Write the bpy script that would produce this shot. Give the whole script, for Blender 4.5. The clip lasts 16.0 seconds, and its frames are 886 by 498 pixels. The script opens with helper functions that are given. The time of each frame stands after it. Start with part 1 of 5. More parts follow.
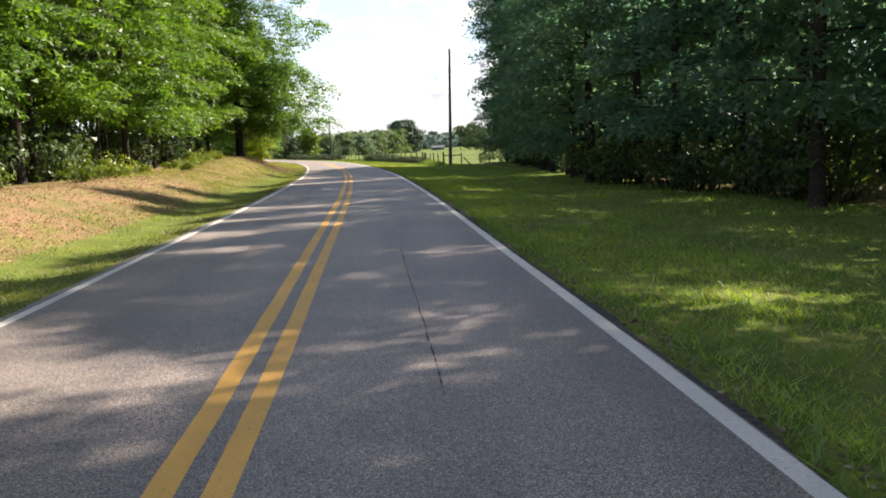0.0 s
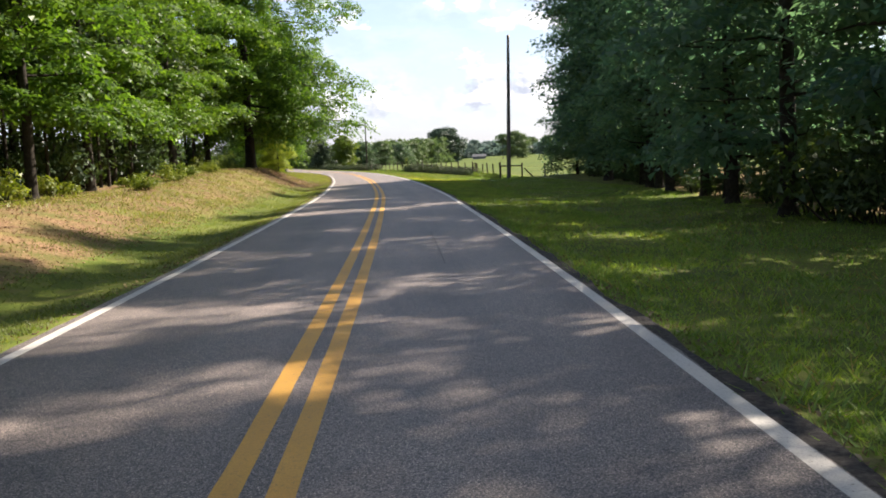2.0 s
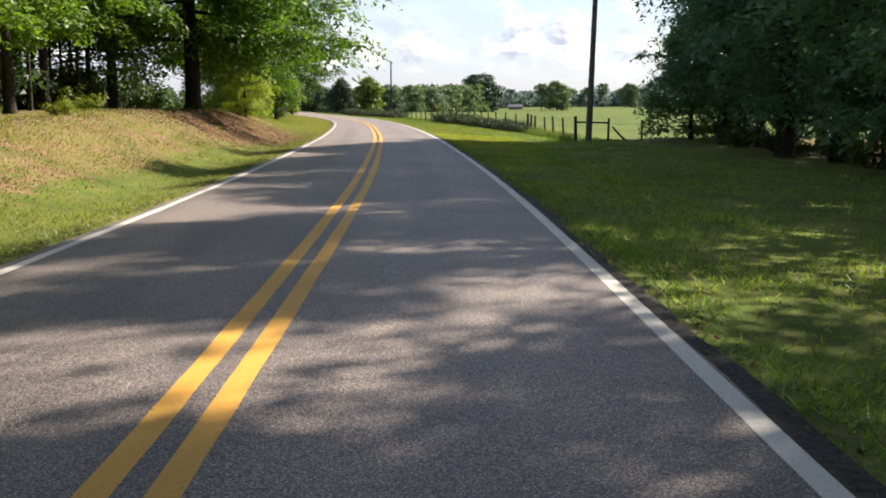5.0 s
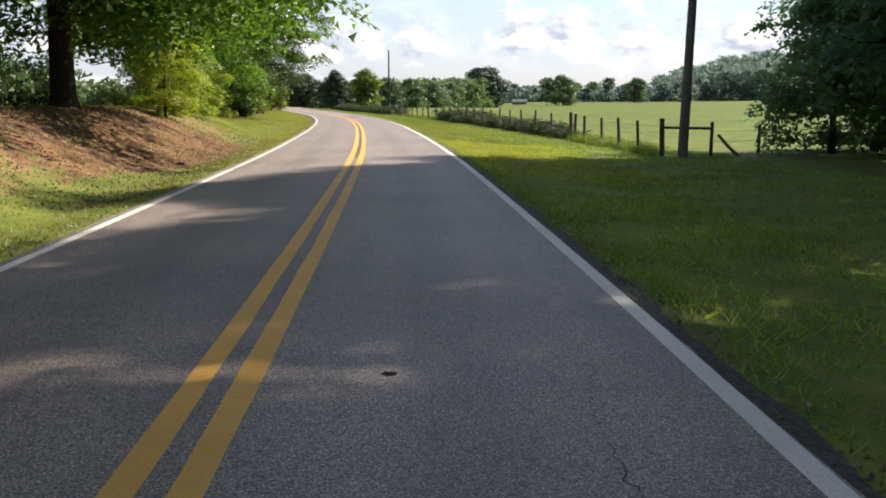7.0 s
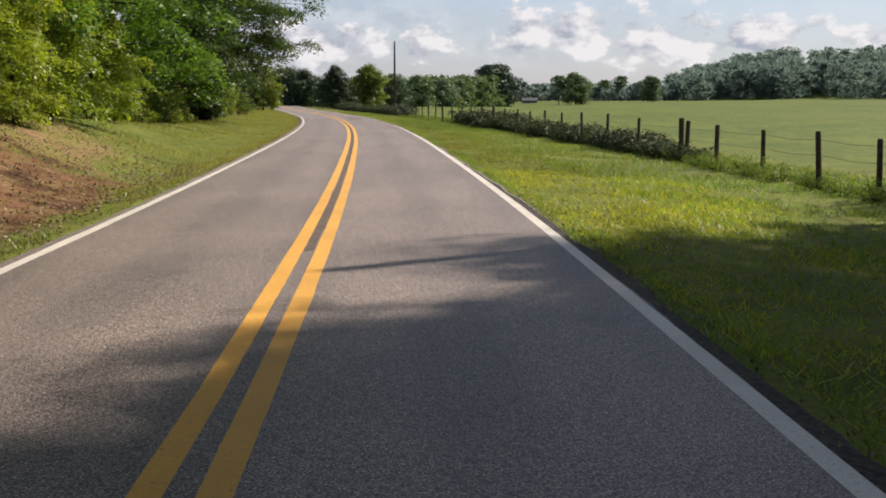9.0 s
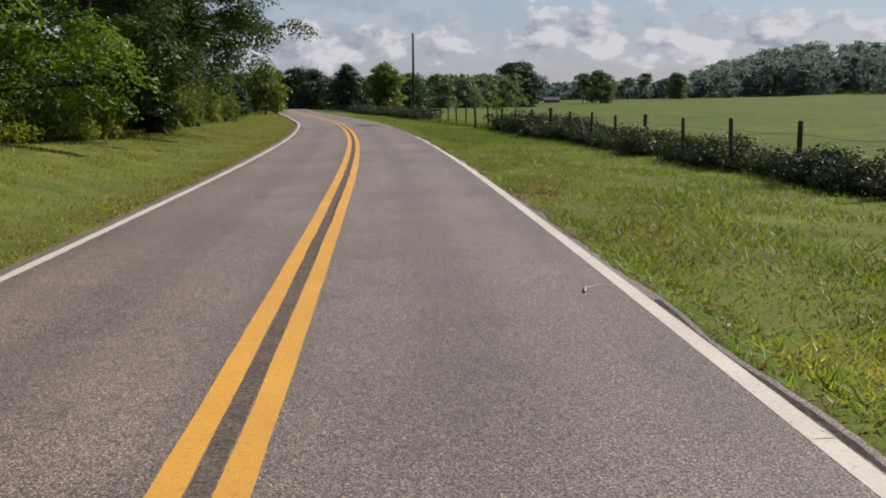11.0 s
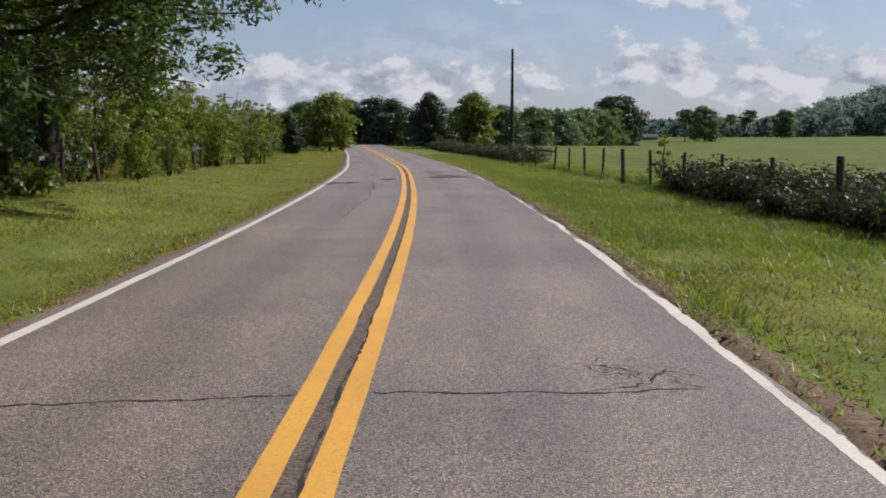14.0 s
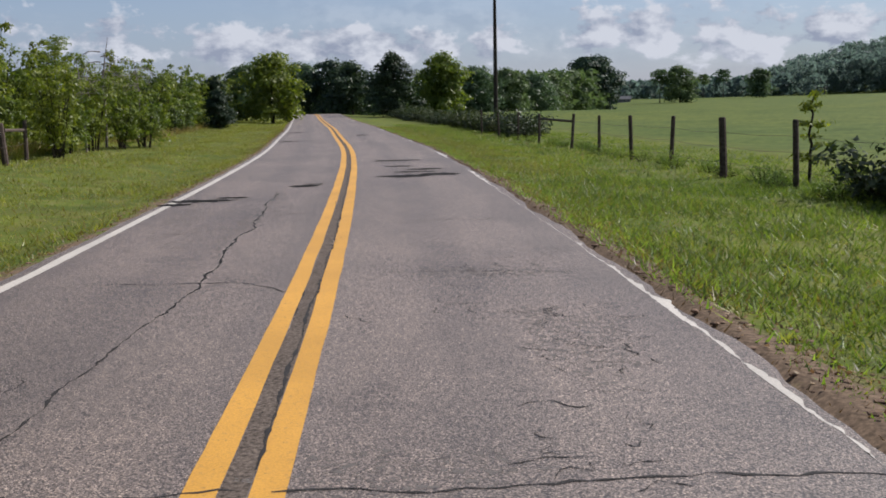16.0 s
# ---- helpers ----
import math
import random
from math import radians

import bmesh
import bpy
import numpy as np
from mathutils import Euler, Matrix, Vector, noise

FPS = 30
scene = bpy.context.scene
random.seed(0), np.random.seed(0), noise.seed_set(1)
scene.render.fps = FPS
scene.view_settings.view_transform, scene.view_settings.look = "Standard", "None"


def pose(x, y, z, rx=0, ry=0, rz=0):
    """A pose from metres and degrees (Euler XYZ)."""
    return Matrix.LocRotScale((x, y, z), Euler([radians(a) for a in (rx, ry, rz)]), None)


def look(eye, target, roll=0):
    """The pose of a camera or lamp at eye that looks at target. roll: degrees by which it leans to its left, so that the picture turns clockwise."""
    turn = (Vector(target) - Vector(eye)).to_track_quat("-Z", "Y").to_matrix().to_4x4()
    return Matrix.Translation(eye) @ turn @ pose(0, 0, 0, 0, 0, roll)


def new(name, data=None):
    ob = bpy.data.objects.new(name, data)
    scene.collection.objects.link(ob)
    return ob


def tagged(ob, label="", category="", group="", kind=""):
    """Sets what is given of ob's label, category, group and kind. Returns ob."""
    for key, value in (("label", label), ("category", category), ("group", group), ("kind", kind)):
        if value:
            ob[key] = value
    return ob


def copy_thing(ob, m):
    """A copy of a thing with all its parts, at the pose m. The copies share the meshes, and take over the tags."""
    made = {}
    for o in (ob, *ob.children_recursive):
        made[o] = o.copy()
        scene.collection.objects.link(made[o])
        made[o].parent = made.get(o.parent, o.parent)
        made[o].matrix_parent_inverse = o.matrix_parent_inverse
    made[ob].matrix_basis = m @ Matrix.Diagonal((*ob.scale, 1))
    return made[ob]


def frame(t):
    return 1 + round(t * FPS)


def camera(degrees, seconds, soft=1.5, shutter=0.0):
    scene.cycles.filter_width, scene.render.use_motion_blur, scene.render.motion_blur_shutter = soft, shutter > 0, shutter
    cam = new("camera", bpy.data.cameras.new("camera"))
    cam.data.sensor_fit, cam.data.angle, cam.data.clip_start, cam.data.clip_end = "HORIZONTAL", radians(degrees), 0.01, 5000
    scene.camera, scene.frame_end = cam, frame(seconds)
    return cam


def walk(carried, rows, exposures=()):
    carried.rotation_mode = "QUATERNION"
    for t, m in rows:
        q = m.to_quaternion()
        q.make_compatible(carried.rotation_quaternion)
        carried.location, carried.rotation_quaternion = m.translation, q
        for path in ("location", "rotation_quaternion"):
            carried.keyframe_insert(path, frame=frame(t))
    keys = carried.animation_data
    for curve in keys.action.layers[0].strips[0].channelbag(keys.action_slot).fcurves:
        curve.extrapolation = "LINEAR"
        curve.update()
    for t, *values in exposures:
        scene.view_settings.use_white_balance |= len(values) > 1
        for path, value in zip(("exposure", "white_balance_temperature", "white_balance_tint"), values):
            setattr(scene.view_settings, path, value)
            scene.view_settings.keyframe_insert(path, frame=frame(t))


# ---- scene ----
cam = camera(47.99, 16.0, 1.8)
PATH = [
    (0, (0.222, 4.091, 1.523), (0.078, 14.037, 0.498), -2.32),
    (0.5, (-0.141, 8.725, 1.519), (-0.338, 18.653, 0.332), -2.25),
    (1, (-0.537, 13.068, 1.527), (-0.764, 22.977, 0.204), -2.09),
    (1.5, (-0.921, 17.371, 1.544), (-1.237, 27.285, 0.27), -2.44),
    (2, (-1.293, 21.562, 1.566), (-1.825, 31.505, 0.646), -2.42),
    (2.5, (-1.583, 26.163, 1.531), (-2.273, 36.083, 0.474), -2.17),
    (3, (-1.819, 30.626, 1.498), (-2.619, 40.519, 0.273), -2.50),
    (3.5, (-2.111, 34.757, 1.506), (-2.885, 44.628, 0.108), -0.34),
    (4, (-2.357, 38.896, 1.45), (-3.188, 48.745, -0.066), -0.87),
    (4.5, (-2.784, 43.03, 1.47), (-3.601, 52.896, 0.054), -0.15),
    (7, (-5.229, 64.812, 1.554), (-6.048, 74.669, 0.079), 0.06),
    (7.5, (-5.816, 69.079, 1.54), (-6.63, 78.937, 0.072), 0.56),
    (8, (-6.405, 73.374, 1.543), (-7.274, 83.24, 0.162), 0.64),
    (8.5, (-7.025, 77.659, 1.523), (-7.848, 87.515, 0.047), 0.30),
    (9, (-7.612, 81.98, 1.562), (-8.483, 91.83, 0.072), 0.16),
    (11.5, (-10.702, 102.471, 1.553), (-11.791, 112.3, 0.067), -0.52),
    (12, (-11.32, 106.468, 1.529), (-12.432, 116.281, -0.041), 0.10),
    (12.5, (-11.954, 110.518, 1.497), (-13.079, 120.314, -0.166), 0.51),
    (13, (-12.666, 114.565, 1.537), (-13.856, 124.348, -0.163), 0.61),
    (13.5, (-13.395, 118.551, 1.574), (-14.698, 128.365, 0.166), 0.46),
    (14, (-14.226, 122.714, 1.571), (-16.126, 132.467, 0.439), 0.04),
    (14.5, (-14.977, 126.879, 1.567), (-17.094, 136.565, 0.264), -0.72),
    (15, (-15.723, 130.938, 1.496), (-17.867, 140.612, 0.149), -2.06),
    (15.5, (-16.546, 135.032, 1.513), (-18.715, 144.695, 0.126), -3.27),
    (16, (-17.45, 139.134, 1.539), (-19.032, 148.899, 0.073), -1.13),
]
EXPOSURES = [(0, 1.72, 7000, 13), (2.0, 1.5, 6850, 14), (3.0, 1.3, 6850, 14), (3.5, 1.52, 6850, 14), (4.0, 1.58, 6850, 14), (4.5, 1.42, 6850, 13), (7, 1.34, 6850, 13), (7.5, 1.22, 6850, 13), (8.5, 0.74, 6850, 15), (9, 0.74, 6900, 15), (11.5, 0.26, 6550, 15), (13, 0.34, 6450, 15), (15, 0.39, 6250, 14), (16, 0.36, 6150, 14)]
walk(cam, [(t, look(eye, target, roll)) for t, eye, target, roll in PATH], EXPOSURES)

# ---- light ----
SUN_AZ, SUN_EL = radians(53), radians(41)
sun_dir = Vector((math.sin(SUN_AZ) * math.cos(SUN_EL), math.cos(SUN_AZ) * math.cos(SUN_EL), math.sin(SUN_EL)))
sun = new("sun", bpy.data.lights.new("sun", "SUN"))
sun.data.energy, sun.data.angle, sun.data.color = 5.0, radians(0.75), (1.0, 0.94, 0.84)
sun.matrix_world = look((60, 60, 80), Vector((60, 60, 80)) - sun_dir)

world = bpy.data.worlds.new("world")
scene.world = world
world.use_nodes = True


def wire(tree, a, b):
    tree.links.new(a, b)


def build_sky():
    nt = world.node_tree
    n = nt.nodes
    n.clear()
    out, bg = n.new("ShaderNodeOutputWorld"), n.new("ShaderNodeBackground")
    sky = n.new("ShaderNodeTexSky")
    sky.sky_type, sky.sun_disc = "NISHITA", False
    sky.sun_elevation, sky.sun_rotation = SUN_EL, SUN_AZ
    sky.altitude, sky.air_density, sky.dust_density, sky.ozone_density = 150, 1.0, 0.5, 1.4
    bg.inputs["Strength"].default_value = 0.082
    co = n.new("ShaderNodeTexCoord")
    sep = n.new("ShaderNodeSeparateXYZ")
    wire(nt, co.outputs["Generated"], sep.inputs[0])

    def mth(op, a, b=None):
        m = n.new("ShaderNodeMath")
        m.operation = op
        for k, v in ((0, a), (1, b)):
            if v is None:
                continue
            if isinstance(v, (int, float)):
                m.inputs[k].default_value = v
            else:
                wire(nt, v, m.inputs[k])
        return m.outputs[0]

    az = mth("ARCTAN2", sep.outputs[0], sep.outputs[1])
    el = mth("ARCSINE", sep.outputs[2])

    def cloud_noise(kx, ky, dx=0.0, dy=0.0, detail=7, rough=0.56):
        comb = n.new("ShaderNodeCombineXYZ")
        wire(nt, mth("ADD", mth("MULTIPLY", az, kx), dx), comb.inputs[0])
        wire(nt, mth("ADD", mth("MULTIPLY", el, ky), dy), comb.inputs[1])
        noi = n.new("ShaderNodeTexNoise")
        noi.inputs["Scale"].default_value, noi.inputs["Detail"].default_value, noi.inputs["Roughness"].default_value = 1.0, detail, rough
        wire(nt, comb.outputs[0], noi.inputs["Vector"])
        return noi.outputs[0]

    # a belt of small cumulus low over the horizon and larger ones above it
    body, toward_sun = cloud_noise(22, 34, 3.7, 1.2), cloud_noise(22, 34, 3.95, 1.62)
    broad = cloud_noise(4.5, 9, 8.1, 2.4, 3)
    band = n.new("ShaderNodeValToRGB")
    band.color_ramp.elements[0].position, band.color_ramp.elements[0].color = 0.03, (0.42, 0.42, 0.42, 1)
    band.color_ramp.elements[1].position, band.color_ramp.elements[1].color = 0.6, (0.4, 0.4, 0.4, 1)
    for at_el, v in ((0.05, 0.8), (0.068, 0.72), (0.09, 0.2), (0.115, 0.16), (0.145, 0.5), (0.25, 0.5)):
        band.color_ramp.elements.new(at_el).color = (v, v, v, 1)
    wire(nt, el, band.inputs[0])
    density = mth("ADD", mth("ADD", body, mth("MULTIPLY", mth("SUBTRACT", band.outputs[0], 0.5), 0.4)), mth("MULTIPLY", mth("SUBTRACT", broad, 0.5), 0.55))
    cum = n.new("ShaderNodeMapRange")
    cum.inputs[1].default_value, cum.inputs[2].default_value = 0.515, 0.60
    cum.inputs[4].default_value = 0.95
    wire(nt, density, cum.inputs[0])
    # thin high veil
    thin = n.new("ShaderNodeMapRange")
    thin.inputs[1].default_value, thin.inputs[2].default_value = 0.45, 0.75
    thin.inputs[4].default_value = 0.35
    wire(nt, cloud_noise(3.0, 16, 0, 5.5, 6, 0.6), thin.inputs[0])
    cover = mth("MAXIMUM", cum.outputs[0], thin.outputs[0])
    shade = n.new("ShaderNodeMixRGB")
    shade.inputs[1].default_value, shade.inputs[2].default_value = (2.9, 3.25, 4.0, 1), (6.1, 6.3, 6.6, 1)
    lit = n.new("ShaderNodeMapRange")
    lit.inputs[1].default_value, lit.inputs[2].default_value = -0.12, 0.09
    wire(nt, mth("SUBTRACT", body, toward_sun), lit.inputs[0])
    wire(nt, lit.outputs[0], shade.inputs[0])
    mix = n.new("ShaderNodeMixRGB")
    wire(nt, cover, mix.inputs[0])
    haze = n.new("ShaderNodeValToRGB")
    he = haze.color_ramp.elements
    he[0].position, he[0].color = 0.0, (0.7, 0.7, 0.7, 1)
    he[1].position, he[1].color = 0.5, (0, 0, 0, 1)
    e = he.new(0.09)
    e.color = (0.5, 0.5, 0.5, 1)
    e = he.new(0.22)
    e.color = (0.4, 0.4, 0.4, 1)
    wire(nt, el, haze.inputs[0])
    air = n.new("ShaderNodeMixRGB")
    wire(nt, haze.outputs[0], air.inputs[0])
    wire(nt, sky.outputs[0], air.inputs[1])
    air.inputs[2].default_value = (2.3, 2.72, 4.05, 1)
    wire(nt, air.outputs[0], mix.inputs[1])
    wire(nt, shade.outputs[0], mix.inputs[2])
    wire(nt, mix.outputs[0], bg.inputs["Color"])
    wire(nt, bg.outputs[0], out.inputs[0])


build_sky()


# ---- materials ----
def material(name, rough=0.8):
    m = bpy.data.materials.new(name)
    m.use_nodes = True
    nt = m.node_tree
    return m, nt, nt.nodes["Principled BSDF"]


def noise_node(nt, scale, detail=4, rough=0.55, vec=None, kind="ShaderNodeTexNoise"):
    t = nt.nodes.new(kind)
    t.inputs["Scale"].default_value = scale
    if kind == "ShaderNodeTexNoise":
        t.inputs["Detail"].default_value, t.inputs["Roughness"].default_value = detail, rough
    if vec is None:
        vec = nt.nodes.new("ShaderNodeTexCoord").outputs["Object"]
    nt.links.new(vec, t.inputs["Vector"])
    return t


def ramp(nt, src, stops):
    r = nt.nodes.new("ShaderNodeValToRGB")
    els = r.color_ramp.elements
    for k, (p, c) in enumerate(stops):
        e = els[k] if k < 2 else els.new(p)
        e.position, e.color = p, (*c, 1) if len(c) == 3 else c
    nt.links.new(src, r.inputs[0])
    return r.outputs[0]


def mixed(nt, fac, a, b, mode="MIX"):
    m = nt.nodes.new("ShaderNodeMixRGB")
    m.blend_type = mode
    for k, v in ((0, fac), (1, a), (2, b)):
        if isinstance(v, (int, float)):
            m.inputs[k].default_value = v
        elif isinstance(v, tuple):
            m.inputs[k].default_value = (*v, 1)
        else:
            nt.links.new(v, m.inputs[k])
    return m.outputs[0]


def bump(nt, src, strength, distance, target):
    b = nt.nodes.new("ShaderNodeBump")
    b.inputs["Strength"].default_value, b.inputs["Distance"].default_value = strength, distance
    nt.links.new(src, b.inputs["Height"])
    nt.links.new(b.outputs[0], target.inputs["Normal"])


def make_asphalt():
    m, nt, p = material("worn_asphalt")
    co = nt.nodes.new("ShaderNodeTexCoord").outputs["Object"]
    grain = noise_node(nt, 80, 3, 0.75, co)
    stones = noise_node(nt, 62, 0, 0.5, co, "ShaderNodeTexVoronoi")
    broad = noise_node(nt, 0.35, 6, 0.6, co)
    streak = nt.nodes.new("ShaderNodeMapping")
    streak.inputs["Scale"].default_value = (0.9, 0.06, 1)
    streak.inputs["Rotation"].default_value = (0, 0, radians(-8))
    nt.links.new(co, streak.inputs[0])
    lanes = noise_node(nt, 1.4, 5, 0.6, streak.outputs[0])
    base = ramp(nt, grain.outputs[0], [(0.33, (0.055, 0.046, 0.041)), (0.5, (0.2, 0.163, 0.142)), (0.70, (0.505, 0.415, 0.355))])
    chips = ramp(nt, stones.outputs["Color"], [(0.15, (0.6, 0.6, 0.63)), (0.9, (1.36, 1.34, 1.3))])
    c = mixed(nt, 1.0, base, chips, "MULTIPLY")
    pits = noise_node(nt, 95, 0, 0.5, co, "ShaderNodeTexVoronoi")
    c = mixed(nt, 1.0, c, ramp(nt, pits.outputs["Distance"], [(0.3, (1.16, 1.15, 1.14)), (0.72, (0.3, 0.3, 0.32))]), "MULTIPLY")
    c = mixed(nt, 1.0, c, ramp(nt, broad.outputs[0], [(0.3, (0.78, 0.78, 0.79)), (0.7, (1.14, 1.12, 1.1))]), "MULTIPLY")
    c = mixed(nt, 1.0, c, ramp(nt, lanes.outputs[0], [(0.3, (0.9, 0.9, 0.91)), (0.68, (1.06, 1.06, 1.05))]), "MULTIPLY")
    across = nt.nodes.new("ShaderNodeAttribute")
    across.attribute_name = "across"
    wave = nt.nodes.new("ShaderNodeMath")
    wave.operation = "MULTIPLY_ADD"
    nt.links.new(across.outputs["Fac"], wave.inputs[0])
    wave.inputs[1].default_value, wave.inputs[2].default_value = 4.65, 3.35
    cosine = nt.nodes.new("ShaderNodeMath")
    cosine.operation = "COSINE"
    nt.links.new(wave.outputs[0], cosine.inputs[0])
    sway = nt.nodes.new("ShaderNodeMath")
    sway.operation = "MULTIPLY_ADD"
    nt.links.new(broad.outputs[0], sway.inputs[0])
    sway.inputs[1].default_value = 1.4
    nt.links.new(cosine.outputs[0], sway.inputs[2])
    c = mixed(nt, 1.0, c, ramp(nt, sway.outputs[0], [(0.0, (0.9, 0.9, 0.905)), (1.0, (1.07, 1.065, 1.055))]), "MULTIPLY")
    stain = noise_node(nt, 0.9, 4, 0.7, co)
    c = mixed(nt, 1.0, c, ramp(nt, stain.outputs[0], [(0.28, (0.74, 0.74, 0.75)), (0.42, (1, 1, 1))]), "MULTIPLY")
    nt.links.new(c, p.inputs["Base Color"])
    p.inputs["Roughness"].default_value = 0.66
    p.inputs["Specular IOR Level"].default_value = 0.58
    bump(nt, pits.outputs["Distance"], 0.5, -0.004, p)
    return m


def make_paint(name, col, worn, wear, size=26):
    m, nt, p = material(name)
    co = nt.nodes.new("ShaderNodeTexCoord").outputs["Object"]
    chip = noise_node(nt, size, 6, 0.72, co)
    broad = noise_node(nt, 0.8, 4, 0.6, co)
    tone = mixed(nt, 1.0, col, ramp(nt, broad.outputs[0], [(0.3, (0.8, 0.8, 0.8)), (0.7, (1.06, 1.06, 1.06))]), "MULTIPLY")
    tone = mixed(nt, 1.0, tone, ramp(nt, noise_node(nt, 90, 2, 0.6, co).outputs[0], [(0.3, (0.78, 0.78, 0.78)), (0.6, (1.04, 1.04, 1.04))]), "MULTIPLY")
    nt.links.new(mixed(nt, ramp(nt, chip.outputs[0], [(wear + 0.02, (0, 0, 0)), (wear + 0.13, (1, 1, 1))]), worn, tone), p.inputs["Base Color"])
    nt.links.new(ramp(nt, chip.outputs[0], [(wear - 0.015, (0, 0, 0)), (wear + 0.015, (1, 1, 1))]), p.inputs["Alpha"])
    p.inputs["Roughness"].default_value = 0.7
    return m


def make_plain(name, cols, scale, rough=0.9, rel=0.01, metal=0.0):
    m, nt, p = material(name)
    a = noise_node(nt, scale, 6, 0.65)
    b = noise_node(nt, scale * 0.12, 4, 0.6)
    c = mixed(nt, 1.0, ramp(nt, a.outputs[0], [(0.3, cols[0]), (0.7, cols[1])]), ramp(nt, b.outputs[0], [(0.3, (0.75, 0.75, 0.75)), (0.7, (1.15, 1.15, 1.15))]), "MULTIPLY")
    nt.links.new(c, p.inputs["Base Color"])
    p.inputs["Roughness"].default_value, p.inputs["Metallic"].default_value = rough, metal
    p.inputs["Specular IOR Level"].default_value = 0.5 if metal or rough < 0.5 else 0.12
    bump(nt, a.outputs[0], 0.7, rel, p)
    return m


def make_leaf(name, dark, mid, bright, trans=0.45, glow=(1.25, 1.35, 0.5)):
    m = bpy.data.materials.new(name)
    m.use_nodes = True
    nt = m.node_tree
    nt.nodes.clear()
    out = nt.nodes.new("ShaderNodeOutputMaterial")
    geo = nt.nodes.new("ShaderNodeNewGeometry")
    info = nt.nodes.new("ShaderNodeObjectInfo")
    broad = noise_node(nt, 0.55, 3, 0.6)
    c = ramp(nt, geo.outputs["Random Per Island"], [(0.0, dark), (1.0, bright), (0.55, mid)])
    c = mixed(nt, 1.0, c, ramp(nt, broad.outputs[0], [(0.3, (0.72, 0.75, 0.75)), (0.7, (1.2, 1.15, 1.0))]), "MULTIPLY")
    c = mixed(nt, 1.0, c, ramp(nt, info.outputs["Random"], [(0.0, (0.72, 0.82, 0.95)), (1.0, (1.2, 1.12, 0.92))]), "MULTIPLY")
    dif, tra, glo, mx, mx2 = (nt.nodes.new("ShaderNode" + k) for k in ("BsdfDiffuse", "BsdfTranslucent", "BsdfGlossy", "MixShader", "MixShader"))
    glo.inputs["Roughness"].default_value = 0.45
    nt.links.new(c, dif.inputs[0])
    nt.links.new(mixed(nt, 1.0, c, glow, "MULTIPLY"), tra.inputs[0])
    mx.inputs[0].default_value, mx2.inputs[0].default_value = trans, 0.025
    for a, b in ((dif.outputs[0], mx.inputs[1]), (tra.outputs[0], mx.inputs[2]), (mx.outputs[0], mx2.inputs[1]), (glo.outputs[0], mx2.inputs[2]), (mx2.outputs[0], out.inputs[0])):
        nt.links.new(a, b)
    return m


